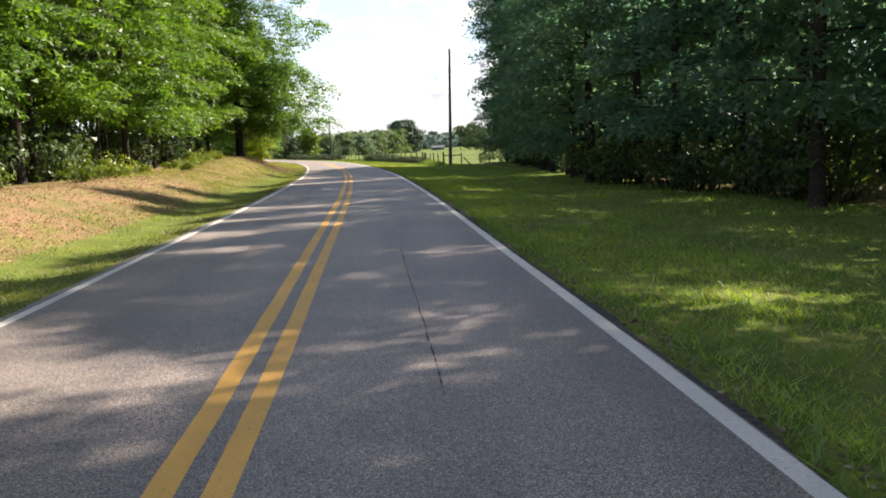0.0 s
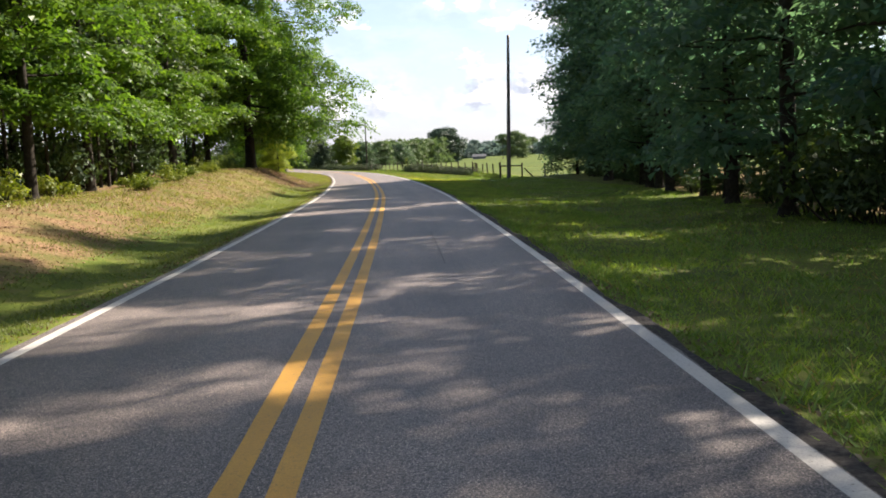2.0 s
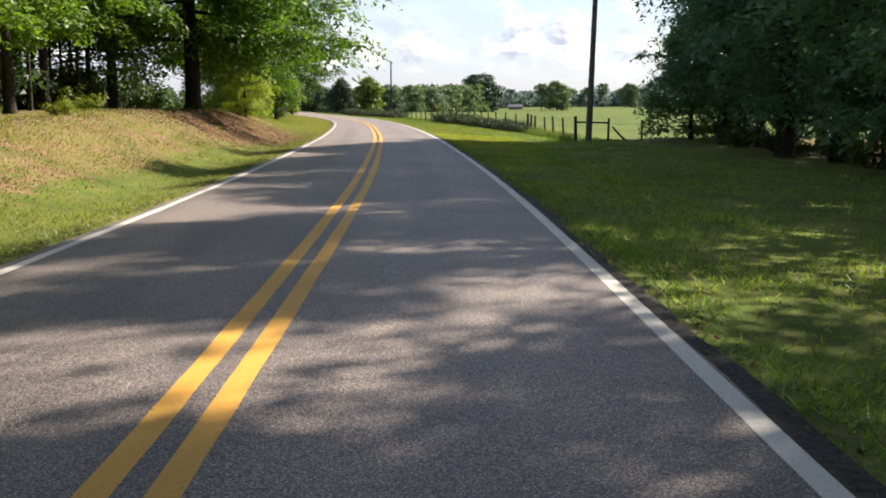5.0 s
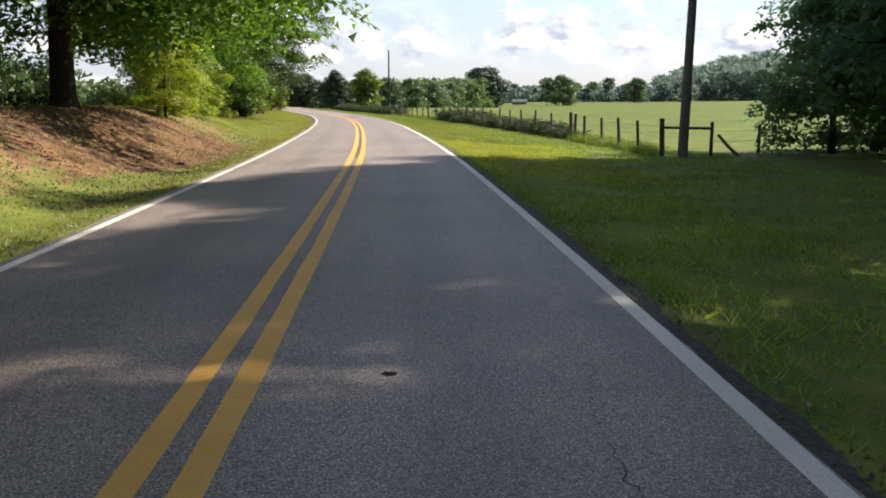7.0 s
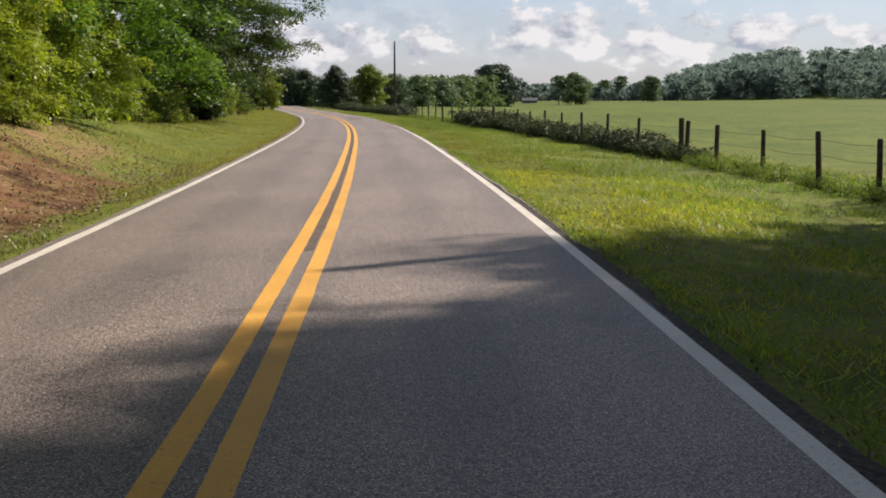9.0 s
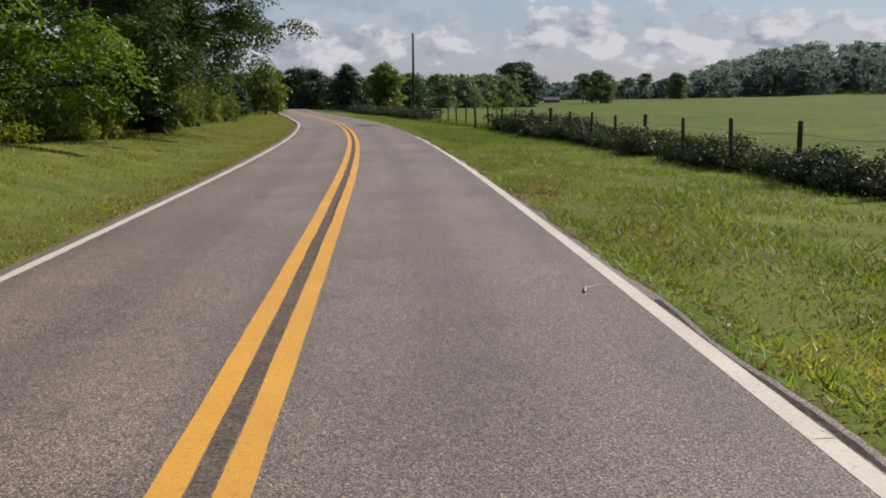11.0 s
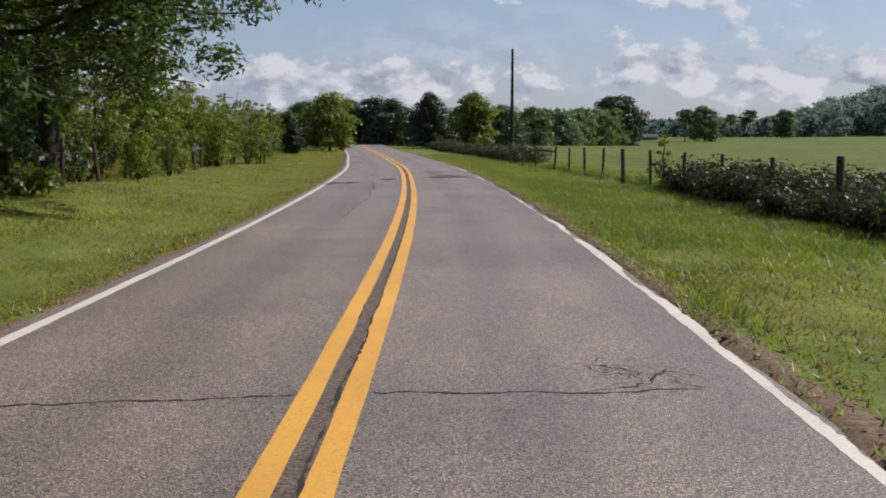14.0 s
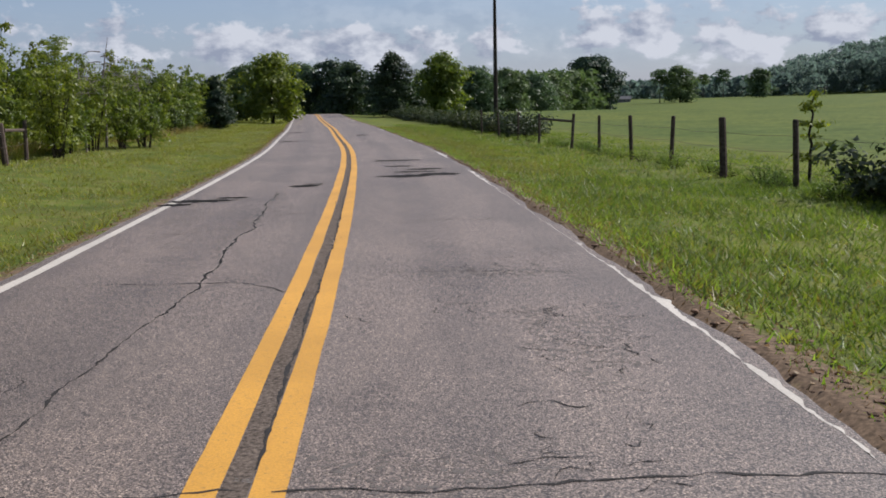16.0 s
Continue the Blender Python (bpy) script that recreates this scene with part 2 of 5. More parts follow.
def make_ground():
    m, nt, p = material("verge_ground")
    co = nt.nodes.new("ShaderNodeTexCoord").outputs["Object"]
    fine, mid, broad = noise_node(nt, 22, 6, 0.7, co), noise_node(nt, 2.2, 5, 0.6, co), noise_node(nt, 0.16, 5, 0.6, co)
    green = ramp(nt, fine.outputs[0], [(0.3, (0.036, 0.055, 0.012)), (0.72, (0.15, 0.186, 0.036))])
    green = mixed(nt, 1.0, green, ramp(nt, broad.outputs[0], [(0.3, (0.8, 0.9, 0.85)), (0.7, (1.25, 1.15, 1.0))]), "MULTIPLY")
    green = mixed(nt, ramp(nt, mid.outputs[0], [(0.44, (0, 0, 0)), (0.66, (0.75, 0.75, 0.75))]), green, (0.13, 0.118, 0.042))
    green = mixed(nt, 1.0, green, ramp(nt, noise_node(nt, 0.7, 6, 0.68, co).outputs[0], [(0.34, (0.62, 0.68, 0.62)), (0.66, (1.25, 1.2, 1.1))]), "MULTIPLY")
    dirt = ramp(nt, fine.outputs[0], [(0.3, (0.045, 0.023, 0.014)), (0.7, (0.185, 0.1, 0.058))])
    dirt = mixed(nt, 1.0, dirt, ramp(nt, noise_node(nt, 0.8, 5, 0.7, co).outputs[0], [(0.38, (0.36, 0.33, 0.32)), (0.6, (1.3, 1.25, 1.15))]), "MULTIPLY")
    litter = ramp(nt, noise_node(nt, 12, 3, 0.8, co).outputs[0], [(0.34, (0.062, 0.034, 0.02)), (0.5, (0.19, 0.115, 0.062)), (0.68, (0.32, 0.2, 0.115))])
    litter = mixed(nt, ramp(nt, noise_node(nt, 1.1, 5, 0.65, co).outputs[0], [(0.42, (0, 0, 0)), (0.62, (0.75, 0.75, 0.75))]), litter, green)
    dirt = mixed(nt, ramp(nt, noise_node(nt, 2.6, 5, 0.7, co).outputs[0], [(0.5, (0, 0, 0)), (0.62, (0.8, 0.8, 0.8))]), dirt, litter)
    edge_soil = ramp(nt, fine.outputs[0], [(0.3, (0.045, 0.032, 0.022)), (0.7, (0.22, 0.155, 0.105))])
    at = nt.nodes.new("ShaderNodeAttribute")
    at.attribute_name = "cover"
    dirt = mixed(nt, at.outputs["Alpha"], edge_soil, dirt)
    sep = nt.nodes.new("ShaderNodeSeparateColor")
    nt.links.new(at.outputs["Color"], sep.inputs[0])

    def edge(src):
        s = nt.nodes.new("ShaderNodeMath")
        s.operation = "ADD"
        nt.links.new(src, s.inputs[0])
        k = nt.nodes.new("ShaderNodeMath")
        k.operation = "MULTIPLY_ADD"
        nt.links.new(mid.outputs[0], k.inputs[0])
        k.inputs[1].default_value, k.inputs[2].default_value = 1.1, -0.55
        nt.links.new(k.outputs[0], s.inputs[1])
        return ramp(nt, s.outputs[0], [(0.4, (0, 0, 0)), (0.6, (1, 1, 1))])

    c = mixed(nt, edge(sep.outputs[0]), green, litter)
    c = mixed(nt, edge(sep.outputs[1]), c, dirt)
    field = mixed(nt, 1.0, ramp(nt, noise_node(nt, 2.4, 7, 0.75, co).outputs[0], [(0.32, (0.036, 0.058, 0.012)), (0.68, (0.13, 0.158, 0.036))]), ramp(nt, noise_node(nt, 0.03, 4, 0.6, co).outputs[0], [(0.3, (0.8, 0.88, 0.85)), (0.7, (1.15, 1.08, 1.0))]), "MULTIPLY")
    field = mixed(nt, 1.0, field, ramp(nt, noise_node(nt, 0.22, 5, 0.65, co).outputs[0], [(0.36, (0.78, 0.84, 0.8)), (0.64, (1.15, 1.1, 1.0))]), "MULTIPLY")
    c = mixed(nt, sep.outputs[2], c, field)
    nt.links.new(c, p.inputs["Base Color"])
    p.inputs["Roughness"].default_value = 0.95
    p.inputs["Specular IOR Level"].default_value = 0.1
    return m


ASPHALT = make_asphalt()
YELLOW = make_paint("yellow_road_paint", (0.58, 0.295, 0.04), (0.36, 0.2, 0.045), 0.325)
WHITE = make_paint("white_road_paint", (0.53, 0.49, 0.435), (0.36, 0.33, 0.29), 0.335)
GREEN_SPRAY = make_paint("green_spray_paint", (0.06, 0.36, 0.13), (0.1, 0.24, 0.11), 0.53, 45)
TAR = make_plain("dark_crack_filler", ((0.018, 0.017, 0.017), (0.05, 0.047, 0.045)), 30, 0.8, 0.004)
BROKEN = make_plain("broken_asphalt", ((0.006, 0.006, 0.006), (0.03, 0.027, 0.025)), 22, 0.95, 0.02)
EDGE_DIRT = make_plain("roadside_dirt", ((0.07, 0.045, 0.03), (0.25, 0.17, 0.12)), 14, 0.95, 0.02)
GROUND = make_ground()
BARK = make_plain("grey_brown_bark", ((0.018, 0.015, 0.012), (0.065, 0.054, 0.043)), 9, 0.95, 0.03)
DEADWOOD = make_plain("grey_dead_twigs", ((0.12, 0.1, 0.085), (0.28, 0.25, 0.22)), 12, 0.9, 0.004)
POST_WOOD = make_plain("weathered_post_wood", ((0.035, 0.026, 0.022), (0.13, 0.10, 0.085)), 16, 0.9, 0.01)
# haze put into the colour: lighter than creosoted wood
POLE_WOOD_HAZY = make_plain("haze_lightened_pole_wood", ((0.075, 0.066, 0.062), (0.19, 0.17, 0.16)), 10, 0.85, 0.01)
WIRE = make_plain("rusty_fence_wire", ((0.08, 0.05, 0.035), (0.2, 0.15, 0.12)), 40, 0.6, 0.001, 0.6)
TWIG = make_plain("pale_dry_twig", ((0.4, 0.33, 0.25), (0.62, 0.54, 0.43)), 30, 0.9, 0.002)
LEAF = make_leaf("hardwood_leaves", (0.055, 0.11, 0.02), (0.1, 0.18, 0.028), (0.175, 0.27, 0.04), 0.48)
LEAF_SUN = make_leaf("bright_hedgerow_leaves", (0.085, 0.118, 0.022), (0.138, 0.175, 0.028), (0.205, 0.235, 0.045), 0.48)
# bluish and lightened in the colour to stand for haze over the woods
LEAF_VEILED = make_leaf("haze_lifted_hardwood_leaves", (0.085, 0.155, 0.105), (0.112, 0.195, 0.128), (0.15, 0.23, 0.138), 0.6, (1.1, 1.3, 1.0))
# shade put into the colour: darker leaves for trees seen against the sun
LEAF_BACKLIT = make_leaf("backlit_dark_leaves", (0.03, 0.052, 0.018), (0.046, 0.078, 0.022), (0.072, 0.112, 0.03), 0.42)
# the gloom under the trees is put into this darker leaf colour
LEAF_UNDERSHADE = make_leaf("shade_dark_understory_leaves", (0.04, 0.066, 0.034), (0.06, 0.094, 0.044), (0.085, 0.122, 0.052), 0.35)
LEAF_VINE = make_leaf("yellow_green_vine_leaves", (0.15, 0.195, 0.024), (0.22, 0.265, 0.032), (0.31, 0.345, 0.05), 0.52)
LEAF_CEDAR = make_leaf("cedar_needles", (0.014, 0.028, 0.017), (0.022, 0.04, 0.022), (0.032, 0.054, 0.028), 0.15)
# haze over distance put into the colour as a bluer green
LEAF_HAZY = make_leaf("haze_blue_distant_leaves", (0.068, 0.108, 0.056), (0.085, 0.13, 0.064), (0.105, 0.152, 0.072), 0.4, (1.1, 1.2, 0.9))
# darker copy of the far leaves, their shaded side put into the colour
LEAF_SHADED_FAR = make_leaf("shade_dark_distant_leaves", (0.032, 0.054, 0.036), (0.044, 0.07, 0.042), (0.058, 0.088, 0.048), 0.2)
# haze put into the colour: pale blue-grey leaves for the far hill
LEAF_HAZY_HILL = make_leaf("haze_pale_hill_leaves", (0.14, 0.175, 0.16), (0.152, 0.19, 0.172), (0.165, 0.205, 0.18), 0.7, (1.1, 1.2, 1.05))
# bramble green darkened in the colour for its shaded side
LEAF_BRAMBLE_SHADE = make_leaf("shade_dark_bramble_leaves", (0.032, 0.046, 0.028), (0.05, 0.066, 0.038), (0.082, 0.1, 0.054), 0.22)
GRASS = make_leaf("verge_grass", (0.135, 0.215, 0.045), (0.205, 0.295, 0.066), (0.295, 0.36, 0.105), 0.5)
# sunlight put into the colour: yellower, brighter copy for the lit verge stretch
GRASS_SUNLIT = make_leaf("sunlit_tone_grass", (0.18, 0.22, 0.036), (0.265, 0.29, 0.055), (0.345, 0.345, 0.09), 0.5)
GRASS_LUSH = make_leaf("lush_grass", (0.088, 0.132, 0.034), (0.132, 0.185, 0.047), (0.195, 0.238, 0.073), 0.5)
GRASS_OLIVE = make_leaf("olive_grass", (0.115, 0.135, 0.036), (0.178, 0.197, 0.052), (0.265, 0.268, 0.09), 0.5)
GRASS_DEAD = make_leaf("dead_grass", (0.09, 0.062, 0.038), (0.16, 0.115, 0.07), (0.27, 0.2, 0.125), 0.3, (1.0, 0.9, 0.7))
GRASS_STRAW = make_leaf("straw_grass", (0.19, 0.15, 0.05), (0.27, 0.22, 0.08), (0.36, 0.3, 0.13), 0.45, (1.1, 1.0, 0.6))
STRAW = make_leaf("dry_grass_and_leaf_litter", (0.12, 0.068, 0.038), (0.25, 0.155, 0.09), (0.46, 0.34, 0.23), 0.3, (1.0, 0.85, 0.6))
ROOF_GREY = make_plain("grey_shingle_roof", ((0.10, 0.10, 0.105), (0.16, 0.16, 0.165)), 3, 0.9, 0.01)
SIDING = make_plain("pale_siding", ((0.12, 0.12, 0.12), (0.19, 0.185, 0.18)), 2, 0.8, 0.005)
DARK_GLASS = make_plain("dark_window_glass", ((0.02, 0.025, 0.03), (0.04, 0.045, 0.05)), 2, 0.1, 0.0)

# ---- the plan: the road's centre line, by y ----
KNOT_Y0, KNOT_STEP = -70.0, 15.0
KNOT_X = [1.3, 1.05, 0.75, 0.35, -0.17, -0.81, -1.99, -3.26, -4.69, -6.28, -8.21, -10.34, -12.77, -15.39, -18.32, -21.69, -25.45, -29.8, -34.2, -38.8, -43.4, -48.0, -52.7, -57.8, -63.6, -70.0, -77.0, -84.5]


def centre(y):
    u = np.clip((np.asarray(y, float) - KNOT_Y0) / KNOT_STEP, 0, len(KNOT_X) - 1.001)
    i = u.astype(int)
    f = u - i
    k = np.array([2 * KNOT_X[0] - KNOT_X[1], *KNOT_X, 2 * KNOT_X[-1] - KNOT_X[-2]])
    a, b, c, d = k[i], k[i + 1], k[i + 2], k[i + 3]
    return b + 0.5 * f * (c - a + f * (2 * a - 5 * b + 4 * c - d + f * (3 * (b - c) + d - a)))


def slope(y):
    return (centre(np.asarray(y, float) + 1) - centre(np.asarray(y, float) - 1)) / 2


def at(y, o):
    """World x and y of the place o metres to the right of the centre line at y."""
    s = slope(y)
    n = np.sqrt(1 + s * s)
    return centre(y) + o / n, np.asarray(y, float) - o * s / n


def step(a, b, v):
    t = np.clip((np.asarray(v, float) - a) / (b - a), 0, 1)
    return t * t * (3 - 2 * t)


def road_z(y):
    y = np.asarray(y, float)
    return 0.25 * step(225, 262, y) - 0.0016 * np.clip(y - 262, 0, 60) ** 2


def wob(x, y, k=1.0):
    return np.sin(x * 0.9 * k + 1.3 * np.sin(y * 0.37 * k)) * np.sin(y * 0.7 * k + 0.8 * np.sin(x * 0.53 * k))


def bank_height(y):
    return 0.8 + 0.55 * step(55, 85, y) - 1.05 * step(98, 135, y) - 0.25 * step(140, 165, y)


def bare_bank(y, o):
    """How bare the cut bank under the oak is, 0 to 1."""
    lo = -o - 2.95
    first = 1.2 - 1.0 * step(85, 92, y)
    return 0.78 * step(0, 1.2, lo - first) * (1 - step(6.5, 8, lo)) * step(78, 87, y) * (1 - step(98, 108, y))


def ground_z(y, o):
    """Ground height at o metres beside the road."""
    y, o = np.asarray(y, float), np.asarray(o, float)
    r = np.where(o > 0, o - 3.02, 0)
    right = -0.05 - 0.18 * step(0.0, 4.5, r) - 0.05 * step(0, 0.6, r) + 0.0075 * np.clip(o - 12, 0, 620)
    left_o = -o - 2.95
    left = -0.04 - 0.10 * step(0, 1.2, left_o) + (bank_height(y) + 0.14) * step(1.0, 5.8, left_o) + 0.002 * np.clip(-o - 12, 0, 500)
    z = np.where(o > 0, right, left)
    fade = step(3.2, 5.0, np.abs(o)) * (0.4 + 0.6 * step(5, 30, np.abs(o)))
    z = z + fade * (0.05 * wob(o, y) + 0.03 * wob(o, y, 2.7)) + 0.5 * step(60, 200, np.abs(o)) * wob(o * 0.02, y * 0.02)
    z = z + 2.5 * step(350, 750, y) * step(25, 60, np.abs(o))
    z = z + 17 * step(0, 140, y - 745 + 0.28 * np.clip(o - 165, 0, 340)) * step(150, 260, o) * (1 - step(900, 1400, y))
    z = np.where(np.abs(o) < 2.9, -0.10, z)
    return z + road_z(y) * (1 - 0.6 * step(20, 80, np.abs(o)))


def o_of(x, y):
    """Offset from the centre line of a world place, nearly."""
    yy = np.asarray(y, float)
    for _ in range(3):
        s = slope(yy)
        yy = np.asarray(y, float) + (np.asarray(x, float) - centre(yy)) * s / (1 + s * s) * 1.0
    s = slope(yy)
    return (np.asarray(x, float) - centre(yy)) / np.sqrt(1 + s * s) + (np.asarray(y, float) - yy) * (-s) / np.sqrt(1 + s * s), yy


def floor_z(x, y):
    o, yy = o_of(x, y)
    return float(ground_z(yy, o))


# ---- mesh helpers ----
def mesh_np(name, verts, faces, mat, smooth=False):
    """A mesh from arrays of corners and of faces that all have as many corners."""
    me = bpy.data.meshes.new(name)
    verts, faces = np.asarray(verts, np.float32), np.asarray(faces, np.int32)
    k = faces.shape[1]
    me.vertices.add(len(verts))
    me.vertices.foreach_set("co", verts.ravel())
    me.loops.add(faces.size)
    me.loops.foreach_set("vertex_index", faces.ravel())
    me.polygons.add(len(faces))
    me.polygons.foreach_set("loop_start", np.arange(len(faces), dtype=np.int32) * k)
    me.polygons.foreach_set("use_smooth", np.full(len(faces), smooth, bool))
    me.update(calc_edges=True)
    me.materials.append(mat)
    return me


def tube(path, radii, sides=7, cap=True):
    """Corners and quads of a tapered tube along a path."""
    path = np.asarray(path, float)
    vs, fs = [], []
    for i, (p, r) in enumerate(zip(path, radii)):
        d = path[min(i + 1, len(path) - 1)] - path[max(i - 1, 0)]
        d = d / (np.linalg.norm(d) + 1e-9)
        u = np.cross(d, (0.31, 0.95, 0.02) if abs(d[1]) < 0.9 else (1, 0, 0))
        u /= np.linalg.norm(u) + 1e-9
        w = np.cross(d, u)
        for k in range(sides):
            a = 2 * math.pi * k / sides
            vs.append(p + r * (math.cos(a) * u + math.sin(a) * w))
    for i in range(len(path) - 1):
        for k in range(sides):
            a, b = i * sides + k, i * sides + (k + 1) % sides
            fs.append((a, b, b + sides, a + sides))
    if cap:
        n = len(vs)
        for base in (0, (len(path) - 1) * sides):
            vs.append(path[0] if base == 0 else path[-1])
            for k in range(0, sides):
                fs.append((base + k, base + (k + 1) % sides, len(vs) - 1, len(vs) - 1))
    return vs, fs


def joined(pieces):
    vs, fs, n = [], [], 0
    for v, f in pieces:
        vs.extend(v)
        fs.extend([tuple(i + n for i in q) for q in f])
        n += len(v)
    return vs, fs


def from_faces(name, vs, fs, mat, smooth=False):
    me = bpy.data.meshes.new(name)
    me.from_pydata([tuple(v) for v in vs], [], [tuple(dict.fromkeys(f)) for f in fs])
    me.polygons.foreach_set("use_smooth", [smooth] * len(me.polygons))
    me.update()
    me.materials.append(mat)
    return me


def box(x0, y0, z0, x1, y1, z1):
    vs = [(x, y, z) for z in (z0, z1) for x, y in ((x0, y0), (x1, y0), (x1, y1), (x0, y1))]
    return vs, [(3, 2, 1, 0), (4, 5, 6, 7), (0, 1, 5, 4), (1, 2, 6, 5), (2, 3, 7, 6), (3, 0, 4, 7)]


def part(name, me, parent, label=""):
    ob = new(name, me)
    ob.parent = parent
    return tagged(ob, label)


def leaves(rng, centres, spread, counts, size, droop=0.25, shell=0.0, fuzz=0.34, turn=None, hang=0.0, lift=0.35):
    """Small folded leaf blades round the given centres; returns corners and faces."""
    idx = np.repeat(np.arange(len(centres)), counts)
    n = len(idx)
    d = rng.normal(size=(n, 3))
    if shell:
        flip = (d[:, 2] < 0) & (rng.random(n) < shell)
        d[flip, 2] *= -1
    d /= np.linalg.norm(d, axis=1, keepdims=True)
    local = d * (rng.random((n, 1)) ** (0.45 - 0.2 * shell)) * spread[idx]
    if turn is not None:
        # long sprays that point outward and hang at their tips
        stray = rng.random(n) < 0.1
        local[stray] *= 1.12
        local[:, 2] -= hang * np.maximum(local[:, 0], 0) ** 2 / spread[idx][:, 0]
        ca, sa = np.cos(turn[idx]), np.sin(turn[idx])
        local = np.stack([local[:, 0] * ca - local[:, 1] * sa, local[:, 0] * sa + local[:, 1] * ca, local[:, 2]], -1)
        d = np.stack([d[:, 0] * ca - d[:, 1] * sa, d[:, 0] * sa + d[:, 1] * ca, d[:, 2]], -1)
    p = centres[idx] + local
    if shell:
        # blades face out of their clump, so that each clump has a lit and a dark side
        up = d * (0.9 if turn is None else 0.6) + (0, 0, lift) + rng.normal(size=(n, 3)) * fuzz
        up /= np.linalg.norm(up, axis=1, keepdims=True)
        axis = np.cross(up, rng.normal(size=(n, 3)))
        axis /= np.linalg.norm(axis, axis=1, keepdims=True) + 1e-6
        side = np.cross(axis, up)
    else:
        axis = rng.normal(size=(n, 3)) + d * 0.8
        axis[:, 2] = axis[:, 2] * 0.6 - droop
        axis /= np.linalg.norm(axis, axis=1, keepdims=True)
        side = np.cross(axis, rng.normal(size=(n, 3)) * 0.45 + (0, 0, 1))
        side /= np.linalg.norm(side, axis=1, keepdims=True) + 1e-6
        up = np.cross(side, axis)
    s = size * (0.6 + 0.8 * rng.random((n, 1)))
    if shell:
        v = np.stack([p - axis * s * 0.5 + side * s * 0.3, p - axis * s * 0.35 - side * s * 0.4, p + axis * s * 0.7], 1).reshape(-1, 3)
        return v, np.arange(3 * n).reshape(-1, 3)
    v = np.stack([p - axis * s * 0.5, p + side * s * 0.38 - up * s * 0.08, p + axis * s * 0.62, p - side * s * 0.38 - up * s * 0.08], 1).reshape(-1, 3)
    return v, np.arange(4 * n).reshape(-1, 4)


def tree_meshes(kind, seed, height, crown_base, spread, trunk_r, limbs, total, leaf, leaf_mat, top=0.25, sprays=6, spray_r=1.1, lean=0.0, rise=0.45, stems=1, flat=0.5, low=1.0, hang=None, fuzz=0.34):
    """Trunk with limbs, and crown, of one tree standing on the origin."""
    rng = np.random.default_rng(seed)
    wood, centres, radii, turns = [], [], [], []
    for stem in range(stems):
        off = np.array([0.0, 0.0, 0.0]) if stem == 0 else np.array([rng.normal() * 0.5, rng.normal() * 0.5, 0])
        hh = height * (1 if stem == 0 else 0.85)
        steps = 9
        path = [off + np.array([0, 0, -0.25])]
        drift = rng.normal(size=2) * 0.012 * height
        for i in range(1, steps + 1):
            f = i / steps
            path.append(off + np.array([drift[0] * f + lean * f * f + rng.normal() * 0.05 * f, drift[1] * f + rng.normal() * 0.05 * f, hh * 0.95 * f]))
        path = np.array(path)
        rad = [trunk_r * (1.55 if i == 0 else 1.0) * (1 - 0.93 * (i / steps) ** 0.9) + 0.015 for i in range(steps + 1)]
        path = np.insert(path, 1, path[0] * 0.88 + path[1] * 0.12 + (0, 0, 0.25), 0)
        rad.insert(1, trunk_r * 1.08)
        wood.append(tube(path, rad, 8))
        for k in range(limbs):
            f = ((k + rng.random()) / limbs) ** low
            h = crown_base + (hh * 0.97 - crown_base) * f
            base = np.array([np.interp(h, path[:, 2], path[:, 0]), np.interp(h, path[:, 2], path[:, 1]), h])
            if kind == "cedar":
                prof = (1 - f) ** 0.8
            elif kind == "oak":
                prof = math.sqrt(max(0.05, 1 - 0.88 * f ** 2.4))
            elif kind == "pine":
                prof = 0.5 + 0.5 * math.sin(math.pi * min(f + 0.15, 1))
            else:
                prof = math.sin(math.pi * (0.22 + 0.72 * f)) ** 0.7 * (1 - top * f)
            a = k * 2.399963 + rng.random() * 0.9 + stem * 1.3
            ln = spread * prof * (0.7 + 0.45 * rng.random())
            up = rise * (0.4 + f) * ln * (0.6 + 0.6 * rng.random()) if kind != "cedar" else 0.15 * ln
            if kind == "oak":
                up = ln * (0.42 * f - 0.13)
            pts = []
            for q in range(5):
                g = q / 4
                pts.append(base + np.array([math.cos(a) * ln * g, math.sin(a) * ln * g, up * g * (1.25 - 0.55 * g)]) + rng.normal(size=3) * 0.06 * ln * g)
            pts = np.array(pts)
            r0 = max(0.018, trunk_r * 0.27 * (1 - 0.7 * f))
            wood.append(tube(pts, [r0 * (1 - 0.85 * g / 4) for g in range(5)], 4, False))
            for q in range(sprays):
                g = 0.3 + 0.7 * (q + 0.6 * rng.random()) / sprays
                c = np.array([np.interp(g * 4, range(5), pts[:, j]) for j in range(3)])
                c = c + rng.normal(size=3) * np.array([0.16, 0.16, 0.10]) * ln
                rr = spray_r * (0.55 + 0.75 * rng.random()) * (1 if kind != "cedar" else 0.55 + 0.5 * prof)
                centres.append(c)
                radii.append((rr, rr, rr * flat) if hang is None else (rr * 1.3, rr * 0.75, rr * flat))
                turns.append(a + rng.normal() * 0.7)
    centres, radii = np.array(centres), np.array(radii)
    w = radii[:, 0] ** 2
    counts = np.maximum(4, (total * w / w.sum())).astype(int)
    v, f = leaves(rng, centres, radii, counts, leaf, 0.25, 0.0 if kind in ("cedar", "pine") else 0.7, fuzz, None if hang is None else np.array(turns), hang or 0.0, 0.35 if hang is None else 0.6)
    wv, wf = joined(wood)
    return from_faces(kind + "_trunk", wv, wf, BARK, True), mesh_np(kind + "_crown", v, f, leaf_mat)


